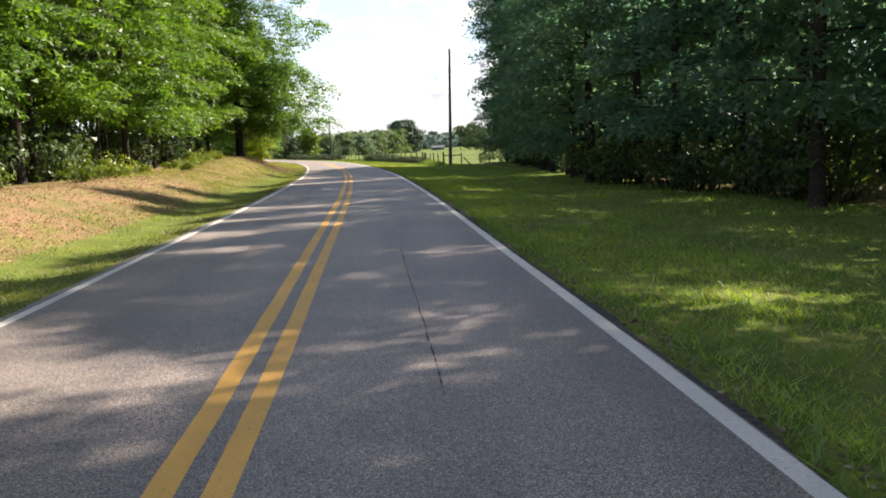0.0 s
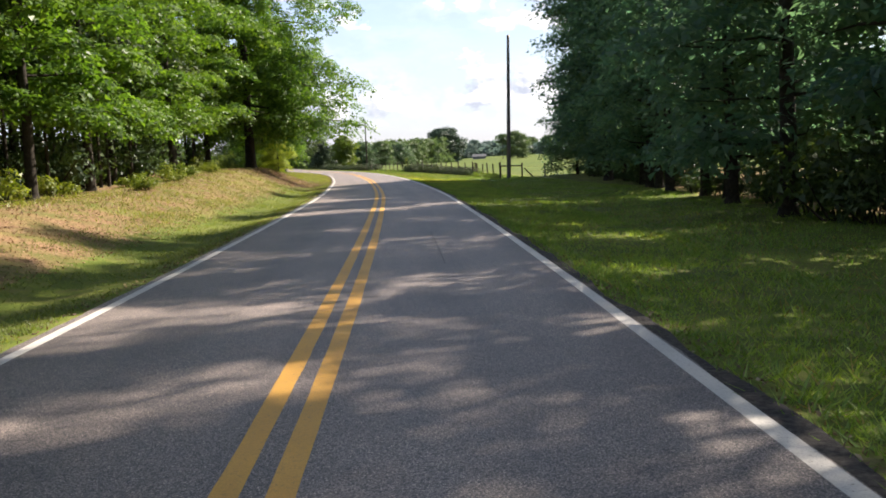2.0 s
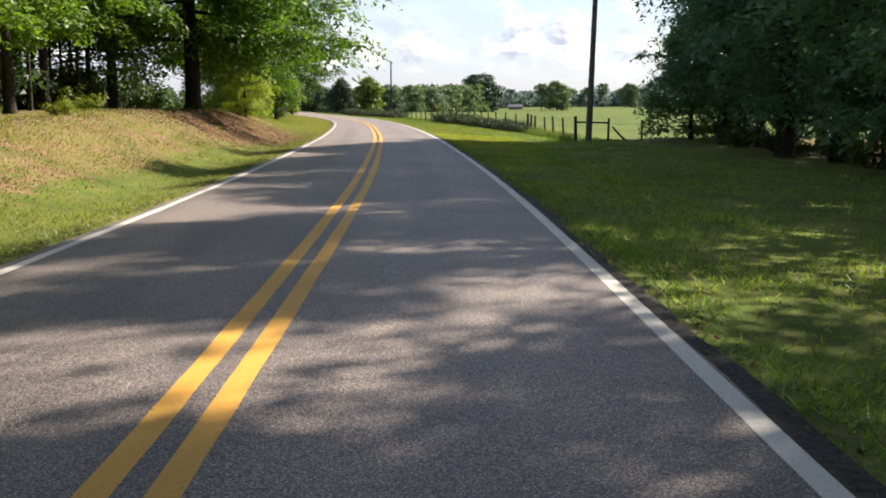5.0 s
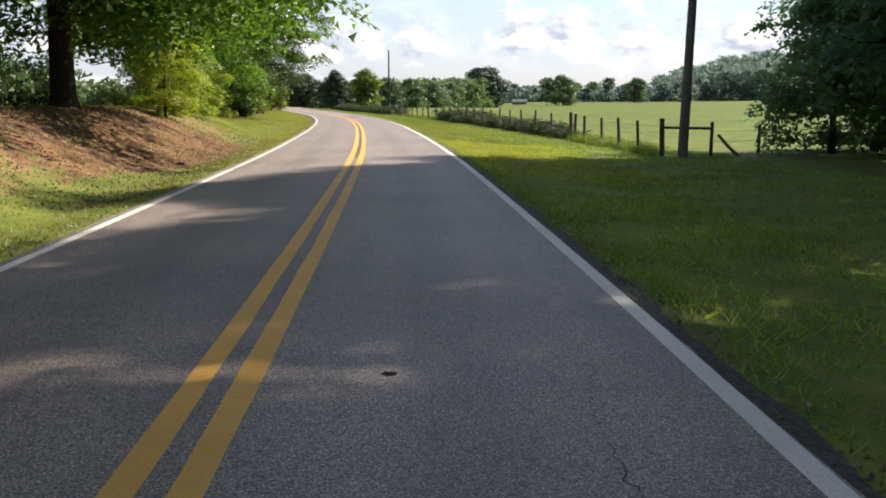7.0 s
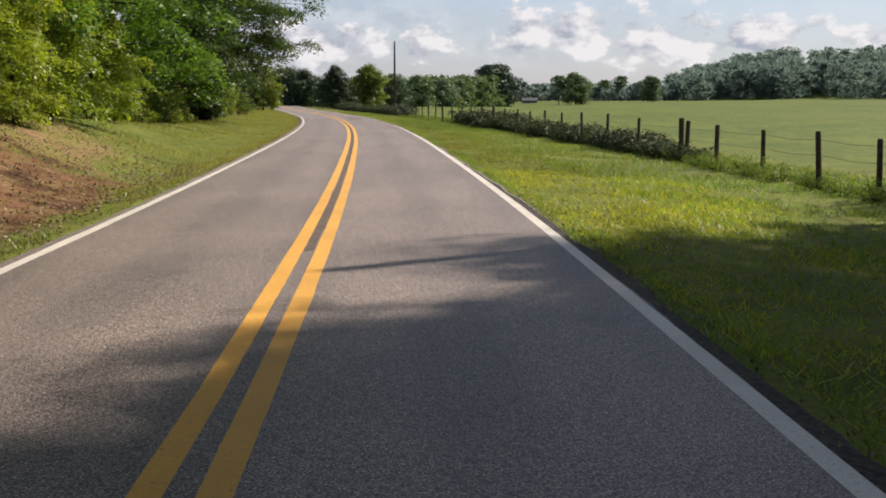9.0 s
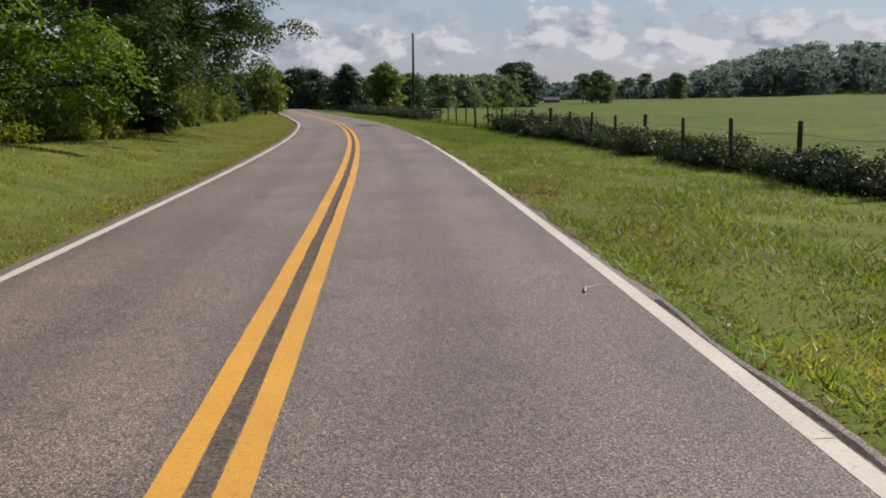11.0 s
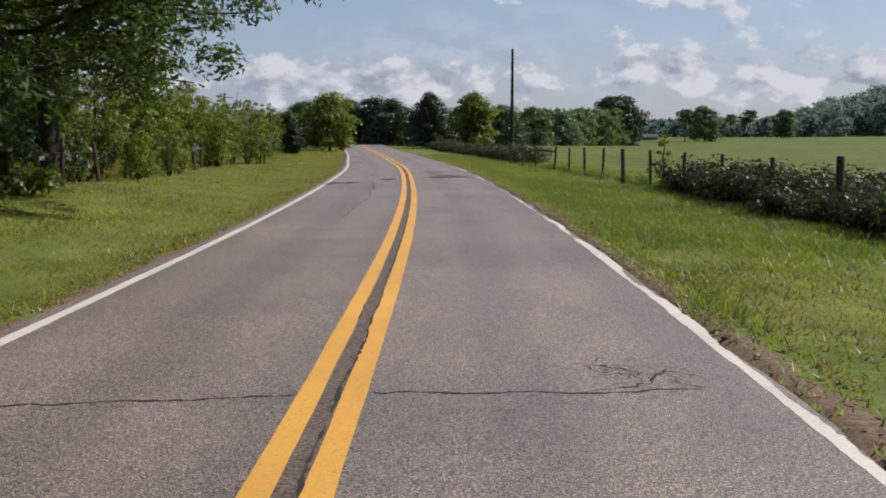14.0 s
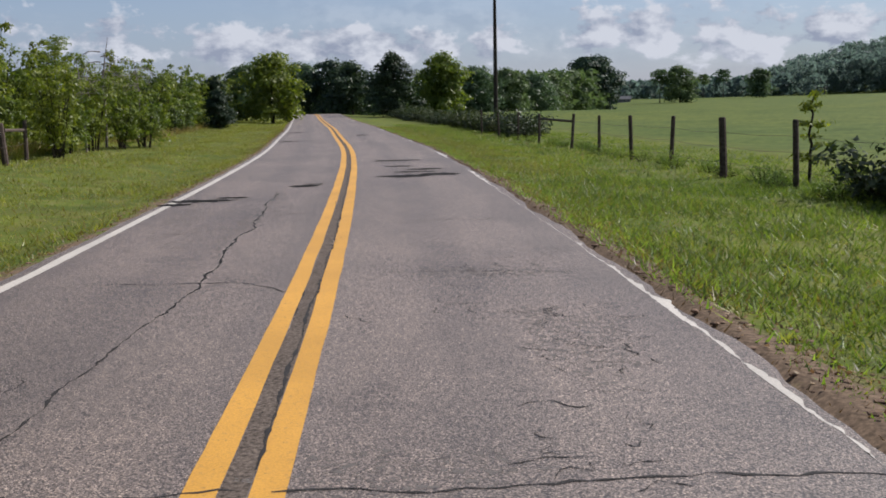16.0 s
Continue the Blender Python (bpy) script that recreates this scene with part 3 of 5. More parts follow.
def plant(name, meshes, x, y, label, category, group="", turn=0.0, scale=1.0, z=None, names=("trunk", "crown")):
    base = new(name)
    for nm, me in zip(names, meshes):
        part(nm, me, base)
    base.matrix_basis = pose(x, y, floor_z(x, y) if z is None else z, 0, 0, turn) @ Matrix.Scale(scale, 4)
    return tagged(base, label, category, group)


def again(ob, x, y, turn, scale, z=None):
    ob2 = copy_thing(ob, pose(x, y, floor_z(x, y) if z is None else z, 0, 0, turn))
    ob2.scale = (scale, scale, scale)
    return ob2


def shrub_meshes(seed, size, total, leaf, leaf_mat, lumps=10, tall=1.0):
    """A many-stemmed shrub: stems and leaves."""
    rng = np.random.default_rng(seed)
    wood, cs, rs = [], [], []
    for k in range(lumps):
        a, r = k * 2.4 + rng.random(), size * math.sqrt((k + 0.5) / lumps)
        tip = np.array([math.cos(a) * r, math.sin(a) * r, size * tall * (0.35 + 0.75 * rng.random()) * (1.15 - 0.5 * r / size)])
        root = np.array([math.cos(a) * r * 0.35, math.sin(a) * r * 0.35, 0.02])
        mid = (root + tip) / 2 + rng.normal(size=3) * 0.08 * size
        wood.append(tube([(0, 0, -0.3), (0, 0, -0.12), root, mid, tip], [0.03 * size, 0.03 * size, 0.022 * size, 0.015 * size, 0.005 * size], 3, False))
        for g in (0.4, 0.7, 1.0):
            cs.append(root + (tip - root) * g + rng.normal(size=3) * 0.08 * size)
            rs.append(np.array([1, 1, 0.75]) * size * 0.36 * (0.7 + 0.5 * rng.random()))
    cs, rs = np.array(cs), np.array(rs)
    cs[:, 2] = np.maximum(cs[:, 2], rs[:, 2] * 0.6)
    v, f = leaves(rng, cs, rs, np.full(len(cs), total // len(cs)), leaf, 0.1, 0.6)
    wv, wf = joined(wood)
    stems = from_faces("shrub_stems", wv, wf, BARK)
    bm = bmesh.new()
    bm.from_mesh(stems)
    bmesh.ops.remove_doubles(bm, verts=bm.verts, dist=0.0005)
    bm.to_mesh(stems)
    bm.free()
    return stems, mesh_np("shrub_leaves", v, f, leaf_mat)


# ---- ground, one sheet to the horizon ----
def build_ground():
    ys = np.concatenate([[-1500, -700, -300, -150, -90], np.arange(-60, 300, 1.0), np.arange(300, 360, 5), [400, 470, 560, 620, 660, 700, 740, 780, 820, 860, 920, 1100, 1500, 2200, 3200]])
    half = np.array([2.6, 2.88, 2.96, 3.06, 3.2, 3.4, 3.7, 4.1, 4.6, 5.1, 5.7, 6.3, 7, 7.8, 8.7, 9.7, 11, 12.5, 14, 16, 19, 23, 28, 35, 45, 60, 80, 110, 150, 180, 210, 250, 300, 360, 420, 500, 600, 900, 1400, 2200, 3200])
    os_ = np.concatenate([-half[::-1], [0], half])
    yy, oo = np.meshgrid(ys, os_, indexing="ij")
    # far from the road the sheet widens straight out along x
    bend = np.clip(1 - np.abs(oo) / 40, 0, 1)
    s = slope(yy)
    n = np.sqrt(1 + s * s)
    x = centre(yy) + oo / np.where(np.abs(oo) < 40, n, 1)
    y = yy - oo * s / n * bend
    z = ground_z(yy, oo)
    vs = np.stack([x, y, z], -1).reshape(-1, 3)
    w = len(os_)
    i, j = np.meshgrid(np.arange(len(ys) - 1), np.arange(w - 1), indexing="ij")
    a = (i * w + j).ravel()
    me = mesh_np("ground", vs, np.stack([a, a + 1, a + w + 1, a + w], 1), GROUND, True)
    # land cover: red is leaf litter, green bare dirt, blue open pasture
    lo = -oo - 2.95
    litter = step(1.5, 2.6, lo) * (1 - step(104, 118, yy)) * (1 - 0.4 * step(28, 50, yy)) + 0.9 * step(7, 9, lo) * (1 - step(100, 125, yy)) * (1 - step(16, 24, lo)) + 0.8 * step(-0.8, 1.0, oo - np.interp(yy, (33, 47, 56, 84, 97), (12.5, 11.0, 11.6, 14.8, 17.0))) * (1 - step(97, 101, yy)) * (1 - step(26, 32, oo))
    soil = np.where(oo > 0, 0.8, 0.6) * step(3.42 + 0.25 * step(125, 140, yy) + 0.22 * wob(yy * 1.1, yy * 0.7 + oo), 2.98, np.abs(oo)) * (0.45 + 0.55 * step(100, 125, yy)) + 0.9 * np.exp(-((yy - 115.9) / 0.9) ** 2 - ((oo - 3.35) / 0.45) ** 2) + bare_bank(yy, oo)
    past = step(18, 26, lo) + step(13, 16, oo) * step(96, 100, yy) + step(28, 33, oo) + step(60, 90, np.abs(oo)) + step(330, 420, yy)
    col = np.stack([np.clip(litter, 0, 1), np.clip(soil, 0, 1), np.clip(past, 0, 1), step(0.3, 0.9, lo)], -1).reshape(-1, 4)
    ca = me.attributes.new("cover", "FLOAT_COLOR", "POINT")
    ca.data.foreach_set("color", col.astype(np.float32).ravel())
    return tagged(new("ground", me), "grassy ground with leaf litter and open pasture", "ground", kind="structure")


ground = build_ground()

# ---- road ----


def ribbon(name, o0, o1, z0, mat, ys, thick=0.0, jag0=None, jag1=None):
    """A strip along the road between two offsets."""
    a0 = np.full(len(ys), o0) if jag0 is None else o0 + jag0
    a1 = np.full(len(ys), o1) if jag1 is None else o1 + jag1
    xl, yl = at(ys, a0)
    xr, yr = at(ys, a1)
    z = road_z(ys) + z0
    rows = [np.stack([xl, yl, z], -1), np.stack([xr, yr, z], -1)]
    if thick:
        rows = [np.stack([xl - 0 * z, yl, z - thick], -1)] + rows + [np.stack([xr, yr, z - thick], -1)]
    k = len(rows)
    vs = np.stack(rows, 1).reshape(-1, 3)
    fs = []
    for j in range(k - 1):
        a = np.arange(len(ys) - 1) * k + j
        fs.append(np.stack([a, a + 1, a + 1 + k, a + k], 1))
    return mesh_np(name, vs, np.concatenate(fs), mat)




def ragged(ys, amp, seed):
    r = np.random.default_rng(seed)
    v = r.normal(size=len(ys))
    return amp * (0.6 * np.convolve(v, np.ones(5) / 2.2, "same") + 0.5 * v)


EDGE_YS = np.arange(-60, 316, 0.25)
EDGE_JAG = ragged(EDGE_YS, 0.022, 32) + 0.03 * np.sin(EDGE_YS * 0.83) * np.sin(EDGE_YS * 0.31 + 1) + 0.02 * np.sin(EDGE_YS * 2.1) - 0.07 * (1 - step(16, 32, EDGE_YS))
road = tagged(new("road", ribbon("road", -2.88, 2.95, 0.0, ASPHALT, EDGE_YS, 0.14, ragged(EDGE_YS, 0.015, 1), EDGE_JAG - 0.10 * step(95, 115, EDGE_YS) - 0.055 * step(118, 132, EDGE_YS))), "worn grey two-lane asphalt country road", "road", kind="structure")
lane = road.data.attributes.new("across", "FLOAT", "POINT")
lane.data.foreach_set("value", np.tile(np.array([-2.88, -2.88, 2.96, 2.96], np.float32), len(EDGE_YS)))
for o in (-0.138, 0.138):
    part("centre_line", ribbon("centre_line", o - 0.074, o + 0.074, 0.0018, YELLOW, EDGE_YS, 0, ragged(EDGE_YS, 0.0028, 51 + int(o * 100)), ragged(EDGE_YS, 0.0028, 81 + int(o * 100))), road, "solid yellow painted centre line")
part("edge_line", ribbon("edge_line", -2.765, -2.645, 0.0018, WHITE, EDGE_YS, 0, ragged(EDGE_YS, 0.005, 61), ragged(EDGE_YS, 0.003, 62)), road, "white painted edge line")
LINE_YS = np.concatenate([np.arange(-60, 116, 0.25), np.arange(116, 205, 0.05), np.arange(205, 316, 0.25)])


def rough(ys, size, seed):
    """Uneven value along the road with bumps of the given length."""
    r = np.random.default_rng(seed)
    grid = np.arange(-62, 320, size)
    return np.interp(ys, grid, r.normal(size=len(grid)))


worn = step(116, 138, LINE_YS) * (1 - step(240, 260, LINE_YS))
eat = np.clip(0.045 + 0.05 * rough(LINE_YS, 1.6, 9) + 0.022 * rough(LINE_YS, 0.3, 10) + 0.012 * rough(LINE_YS, 0.06, 11) + 0.075 * step(138, 150, LINE_YS), 0.0, 0.1285) * worn
inner = np.clip(0.006 * rough(LINE_YS, 0.06, 12) + 0.012 * rough(LINE_YS, 0.4, 13), -0.01, 0.04) * worn
part("edge_line", ribbon("edge_line", 2.685, 2.815, 0.0018, WHITE, LINE_YS, 0, inner, -eat), road, "white painted edge line with a crumbling edge")
joint_ys = np.arange(92, 316, 0.5)
part("centre_joint", ribbon("centre_joint", -0.058, 0.056, 0.0012, make_plain("dark_worn_joint", ((0.018, 0.014, 0.012), (0.2, 0.16, 0.132)), 38, 0.9, 0.01), joint_ys, 0, ragged(joint_ys, 0.006, 21), ragged(joint_ys, 0.006, 22)), road, "dark worn joint between the yellow lines")
SHOULDER = make_plain("dark_crumbling_asphalt", ((0.010, 0.009, 0.009), (0.085, 0.074, 0.066)), 19, 0.9, 0.012)
SY = EDGE_YS[EDGE_YS < 106]
part("asphalt_edge", ribbon("asphalt_edge", 2.822, 2.953, 0.0012, SHOULDER, SY, 0, ragged(SY, 0.008, 31), EDGE_JAG[EDGE_YS < 106] - 0.1 * step(92, 106, SY)), road, "dark crumbling strip outside the edge line")

# ---- woods beside the road ----
RIGHT = [tree_meshes("tree", 10 + k, h, cb, sp, 0.19, 26, n, 0.2, LEAF_VEILED, 0.62, 6, 0.98, 0, 0.16, 1, 0.5, 0.85, 0.35) for k, (h, cb, sp, n) in enumerate([(16.0, 0.9, 3.9, 13000), (16.9, 1.2, 4.2, 14000), (15.2, 0.7, 3.7, 12000)])]
# high crowns out of view, added to shade the road, not the verge
RIGHT_UNSEEN = [tree_meshes("tree", 24, 16.8, 6.4, 3.9, 0.2, 20, 10500, 0.21, LEAF_VEILED, 0.6, 6, 1.05, 0, 0.2, 1, 0.5, 0.9, 0.35)]
RIGHT_DENSE = [tree_meshes("tree", 14 + k, h, cb, sp, 0.2, 26, n, 0.22, LEAF_VEILED, 0.42, 6, 1.15, 0, 0.16, 1, 0.5, 0.85, 0.35) for k, (h, cb, sp, n) in enumerate([(18.2, 1.2, 3.5, 11000), (17.4, 0.9, 3.3, 10500)])]
RIGHT_TALL = [tree_meshes("tree", 17 + k, h, cb, sp, 0.2, 28, n, 0.23, LEAF_VEILED, 0.0, 6, 1.3, 0, 0.16, 1, 0.5, 0.85, 0.35) for k, (h, cb, sp, n) in enumerate([(19.0, 1.3, 3.4, 12500), (18.2, 1.0, 3.2, 12000)])]
RIGHT_THIN = [tree_meshes("tree", 20 + k, h, cb, sp, 0.15, 13, n, 0.31, LEAF_VEILED, 0.1, 5, 1.5, 0, 0.3) for k, (h, cb, sp, n) in enumerate([(10.5, 1.2, 3.6, 3900), (11.5, 1.4, 3.8, 4000)])]
LEFT = [tree_meshes("tree", 30 + k, h, cb, sp, tr, 20, n, 0.175, LEAF, 0.2, 5, 1.0, 0, 0.26, 1, 0.36, 1.25, 0.4) for k, (h, cb, sp, tr, n) in enumerate([(14, 2.4, 4.4, 0.2, 20500), (15.5, 2.8, 4.8, 0.22, 22000), (13, 2.2, 4.2, 0.17, 19500)])]
LEFT_OPEN = [tree_meshes("tree", 36 + k, h, cb, sp, tr, 18, n, 0.172, LEAF, 0.25, 5, 0.95, 0, 0.12, 1, 0.36, 1.4, 0.4) for k, (h, cb, sp, tr, n) in enumerate([(14.5, 2.6, 4.8, 0.2, 17500), (13.5, 2.3, 4.4, 0.16, 17000)])]
LEFT_THIN = [tree_meshes("tree", 40, 15, 3.5, 4.0, 0.16, 12, 3800, 0.34, LEAF, 0.2, 5, 1.5, 0, 0.4, 1, 0.4, 1.0, 0.4)]


def forest(name, kinds, rows, label, group, seed):
    rng = np.random.default_rng(seed)
    first = {}
    for y0, y1, gap, o, jit in rows:
        y = y0
        while y < y1:
            k = int(rng.integers(len(kinds)))
            oo = o if o < 0 else o + float(np.interp(y, (33, 47, 56, 84, 97), (12.5, 11.0, 11.6, 14.8, 17.0)))
            x, yy = at(y + rng.normal() * 0.5, oo + rng.normal() * jit)
            x, yy = float(x), float(yy)
            turn, sc = float(rng.random() * 360), float(0.9 + 0.17 * rng.random())
            if k not in first:
                first[k] = plant(name, kinds[k], x, yy, label, "tree", group, turn, sc)
            else:
                again(first[k], x, yy, turn, sc)
            y += gap * (0.8 + 0.4 * rng.random())


forest("tree", RIGHT_UNSEEN, [(17.5, 27, 4.0, 0.0, 0.4)], "tall tree out of view, high crown added to shade the road", "high-crowned trees", 9)
# the row from 2 to 16 stands out of view, only shading the road
forest("tree", RIGHT, [(2, 16, 4.3, 0.0, 0.5), (26.6, 45.5, 4.0, 0.1, 0.4), (67.5, 73, 3.9, 0.2, 0.4)], "dark green leafy tree at the edge of the woods", "trees of the wood edge", 1)
# rows set 2.6 and 2.8 behind are added to thicken the road's shade
forest("tree", RIGHT_DENSE, [(45, 66.5, 3.7, 0.2, 0.4), (73.8, 81.5, 3.2, 0.2, 0.3), (74, 80, 3.4, 2.6, 0.3)], "dense dark green tree at the edge of the woods", "dense trees of the wood edge", 6)
forest("tree", RIGHT_TALL, [(82, 98.5, 3.4, 0.2, 0.4), (85, 92, 3.4, 2.8, 0.3)], "tall dense dark green tree along the woods", "tall trees of the wood edge", 8)
forest("tree", RIGHT_THIN, [(6, 44, 4.4, 4.6, 0.8), (44, 98, 6.0, 5.0, 0.8), (8, 46, 5.5, 9.5, 1.2), (46, 98, 13.0, 10.0, 1.2)], "dark green tree standing deeper in the woods", "trees inside the woods", 2)
forest("tree", LEFT, [(12, 42, 4.5, -11.5, 0.7)], "sunlit green leafy tree on the roadside bank", "trees on the bank", 3)
forest("tree", LEFT_OPEN, [(43, 90, 4.6, -11.4, 0.7)], "green leafy tree with a bare lower trunk on the bank", "open trees on the bank", 5)
forest("tree", LEFT_THIN, [(12, 66, 4.0, -16.0, 1.0), (16, 72, 4.2, -20.5, 1.2), (66, 104, 6.0, -18.0, 1.2), (62, 112, 8.0, -24.0, 1.5)], "green tree standing behind the bank", "trees behind the bank", 4)

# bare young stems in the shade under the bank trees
SAPLING = tree_meshes("sapling", 45, 7.5, 4.6, 1.6, 0.07, 7, 500, 0.22, LEAF_UNDERSHADE, 0.2, 3, 0.9, 0, 0.4)
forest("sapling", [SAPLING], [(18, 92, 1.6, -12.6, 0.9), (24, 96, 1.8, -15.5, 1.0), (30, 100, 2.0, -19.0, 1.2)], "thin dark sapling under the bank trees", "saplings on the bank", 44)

# last trees of the wood, by the fence
edge_tree = tree_meshes("tree", 51, 17.2, 0.9, 3.1, 0.18, 24, 20000, 0.2, LEAF_VEILED, 0.0, 6, 1.25, 0, 0.25)
plant("tree", edge_tree, 7.8, 103.2, "tall dark leafy tree at the end of the woods", "tree", "", 40)
plant("tree", tree_meshes("tree", 52, 19.0, 1.0, 2.8, 0.2, 22, 14500, 0.2, LEAF_VEILED, 0.0, 6, 1.2, 0, 0.25), 7.4, 98.0, "dark bushy tree beside the pasture fence", "tree", "", 0)

plant("tree", tree_meshes("tree", 53, 6.2, 0.3, 3.1, 0.12, 24, 17000, 0.17, LEAF_VEILED, 0.2, 6, 0.8, 0, 0.12, 1, 0.5, 0.9, 0.4), 5.3, 100.4, "low dark bushy tree leaning out over the fence corner", "tree", "", 60)

# the big trees on the far side
oak = tree_meshes("oak", 61, 23, 3.2, 7.7, 0.37, 66, 120000, 0.2, LEAF, 0, 8, 1.35, 0, 0.05, 1, 0.55, 1.45, 0.35)
plant("oak_tree", oak, -18.9, 93.6, "big oak with a thick dark trunk on the bank", "tree", "", 20)
plant("tree", tree_meshes("tree", 62, 15.5, 1.6, 8.2, 0.3, 34, 72000, 0.14, LEAF_BACKLIT, 0.0, 7, 0.95, 0, 0.12, 1, 0.55, 1.3, 0.35), -26.0, 132.0, "broad green roadside tree with overhanging branches", "tree", "", 75)
plant("tree", tree_meshes("tree", 64, 14, 1.8, 5.4, 0.22, 28, 52000, 0.135, LEAF, 0.2, 6, 0.9, 0, 0.15, 1, 0.55, 1.3, 0.35), -21.8, 110.5, "leafy roadside tree half hidden by vines", "tree", "", 15)
plant("tree", tree_meshes("tree", 66, 11, 0.9, 4.2, 0.2, 26, 42000, 0.13, LEAF, 0.2, 6, 0.85, 0, 0.15, 1, 0.55, 1.2, 0.35), -24.4, 121.5, "leafy green tree with branches down to the verge", "tree", "", 200)
plant("tree", tree_meshes("tree", 65, 14.5, 2.4, 6.6, 0.34, 32, 60000, 0.135, LEAF_BACKLIT, 0.0, 7, 0.92, 0, 0.1, 1, 0.55, 1.2, 0.35), -26.9, 140.0, "dark tree with an ivy-covered trunk beside the verge", "tree", "", 40)
twin = plant("tree", tree_meshes("tree", 63, 14, 3.6, 7.0, 0.24, 30, 66000, 0.13, LEAF_BACKLIT, 0.0, 7, 0.85, 0, 0.1, 2, 0.36, 1.2, 0.45), -30.4, 148.3, "dark spreading tree with two trunks by the fence", "tree", "", 150)


def dead_branches(seed, h0, h1, reach, n):
    """Bare drooping branches with side twigs round a trunk, one mesh each."""
    rng = np.random.default_rng(seed)
    meshes = []
    for k in range(n):
        a, h = k * 2.4 + rng.random(), h0 + (h1 - h0) * rng.random()
        ln = reach * (0.5 + 0.5 * rng.random())
        pts = [np.array([math.cos(a) * ln * g, math.sin(a) * ln * g, h + 0.35 * g - 0.75 * g * g * (0.6 + 0.6 * rng.random())]) + rng.normal(size=3) * 0.06 * g for g in (0, 0.25, 0.5, 0.75, 1)]
        pieces = [tube(pts, [0.022, 0.018, 0.014, 0.009, 0.004], 4, False)]
        for q in range(7):
            g = 0.35 + 0.6 * rng.random()
            base = np.array([np.interp(g * 4, range(5), [p[m] for p in pts]) for m in range(3)])
            out = rng.normal(size=3) * (0.5, 0.5, 0.25) + (math.cos(a) * 0.4, math.sin(a) * 0.4, -0.1)
            pieces.append(tube([base, base + out * 0.45, base + out * 0.9 + (0, 0, -0.08)], [0.007, 0.005, 0.002], 3, False))
        meshes.append(from_faces("dead_branch", *joined(pieces), DEADWOOD))
    return meshes


for me in dead_branches(68, 1.6, 5.2, 3.4, 34):
    part("dead_branch", me, twin, "bare grey dead branch")
ivy = plant("ivy_column", tree_meshes("ivy", 67, 4.6, 0.2, 1.0, 0.1, 20, 9000, 0.13, LEAF_UNDERSHADE, 0.1, 5, 0.5, 0, 0.1), -26.7, 139.6, "dark ivy climbing the trunk of the verge tree", "ivy", "ivy columns", 0)
again(ivy, -23.8, 121.0, 130, 0.7)
again(ivy, -27.3, 140.4, 220, 0.85)

# trees hung with vines between the big ones
vine = tree_meshes("vine_tree", 71, 8.5, 0.3, 2.9, 0.13, 24, 20000, 0.14, LEAF_VINE, 0.35, 5, 0.85, 0, 0.2, 1, 0.5, 1.0, 0.6)
v0 = None
for x, y, s, turn in ((-18.4, 100.6, 0.52, 220), (-19.2, 103.6, 0.45, 90), (-20.2, 107.3, 0.62, 0), (-21.3, 112.3, 0.6, 80), (-22.4, 116.4, 0.42, 190)):
    if v0 is None:
        v0 = plant("tree", vine, x, y, "yellow-green tree overgrown with climbing vines", "tree", "vine-covered trees", turn, s)
    else:
        again(v0, x, y, turn, s)

feather = tree_meshes("small_tree", 75, 5.4, 0.6, 1.9, 0.07, 15, 5000, 0.12, LEAF_SUN, 0.3, 5, 0.62, 0, 0.6)
s0 = None
for o, y, s, turn in ((-11.6, 154.6, 0.72, 0), (-13.4, 158.5, 0.95, 40), (-12.6, 163.0, 0.85, 120), (-12.4, 168.5, 1.0, 200), (-12.8, 172.0, 1.15, 60), (-12.8, 186.0, 0.85, 310)):
    x, yy = (float(q) for q in at(y, o))
    if s0 is None:
        s0 = plant("tree", feather, x, yy, "small feathery yellow-green tree rising from the hedgerow", "tree", "small hedgerow trees", turn, s)
    else:
        again(s0, x, yy, turn, s)


# ---- shrubs ----
def hedge(name, kinds, spots, label, group):
    first = {}
    for n, (x, y, s) in enumerate(spots):
        k = n % len(kinds)
        if k not in first:
            first[k] = plant(name, kinds[k], x, y, label, "shrub", group, n * 77.0, s, None, ("stem", "foliage"))
        else:
            again(first[k], x, y, n * 77.0, s)


SHRUB = [shrub_meshes(80 + k, 1.0, 1000, 0.12, LEAF_SUN, 9, 1.0) for k in range(2)]
SHRUB_TALL = [shrub_meshes(84 + k, 1.6, 2000, 0.15, LEAF_SUN, 13, 1.25) for k in range(3)]
SHRUB_DARK = [shrub_meshes(88 + k, 1.7, 1150, 0.185, LEAF_UNDERSHADE, 11, 1.2) for k in range(2)]
WEED = [shrub_meshes(102 + k, 1.0, 900, 0.07, GRASS_LUSH, 16, 0.9) for k in range(2)]
BRAMBLE = [shrub_meshes(92 + k, 1.0, 1400, 0.095, LEAF_BRAMBLE_SHADE, 14, 0.75) for k in range(3)]


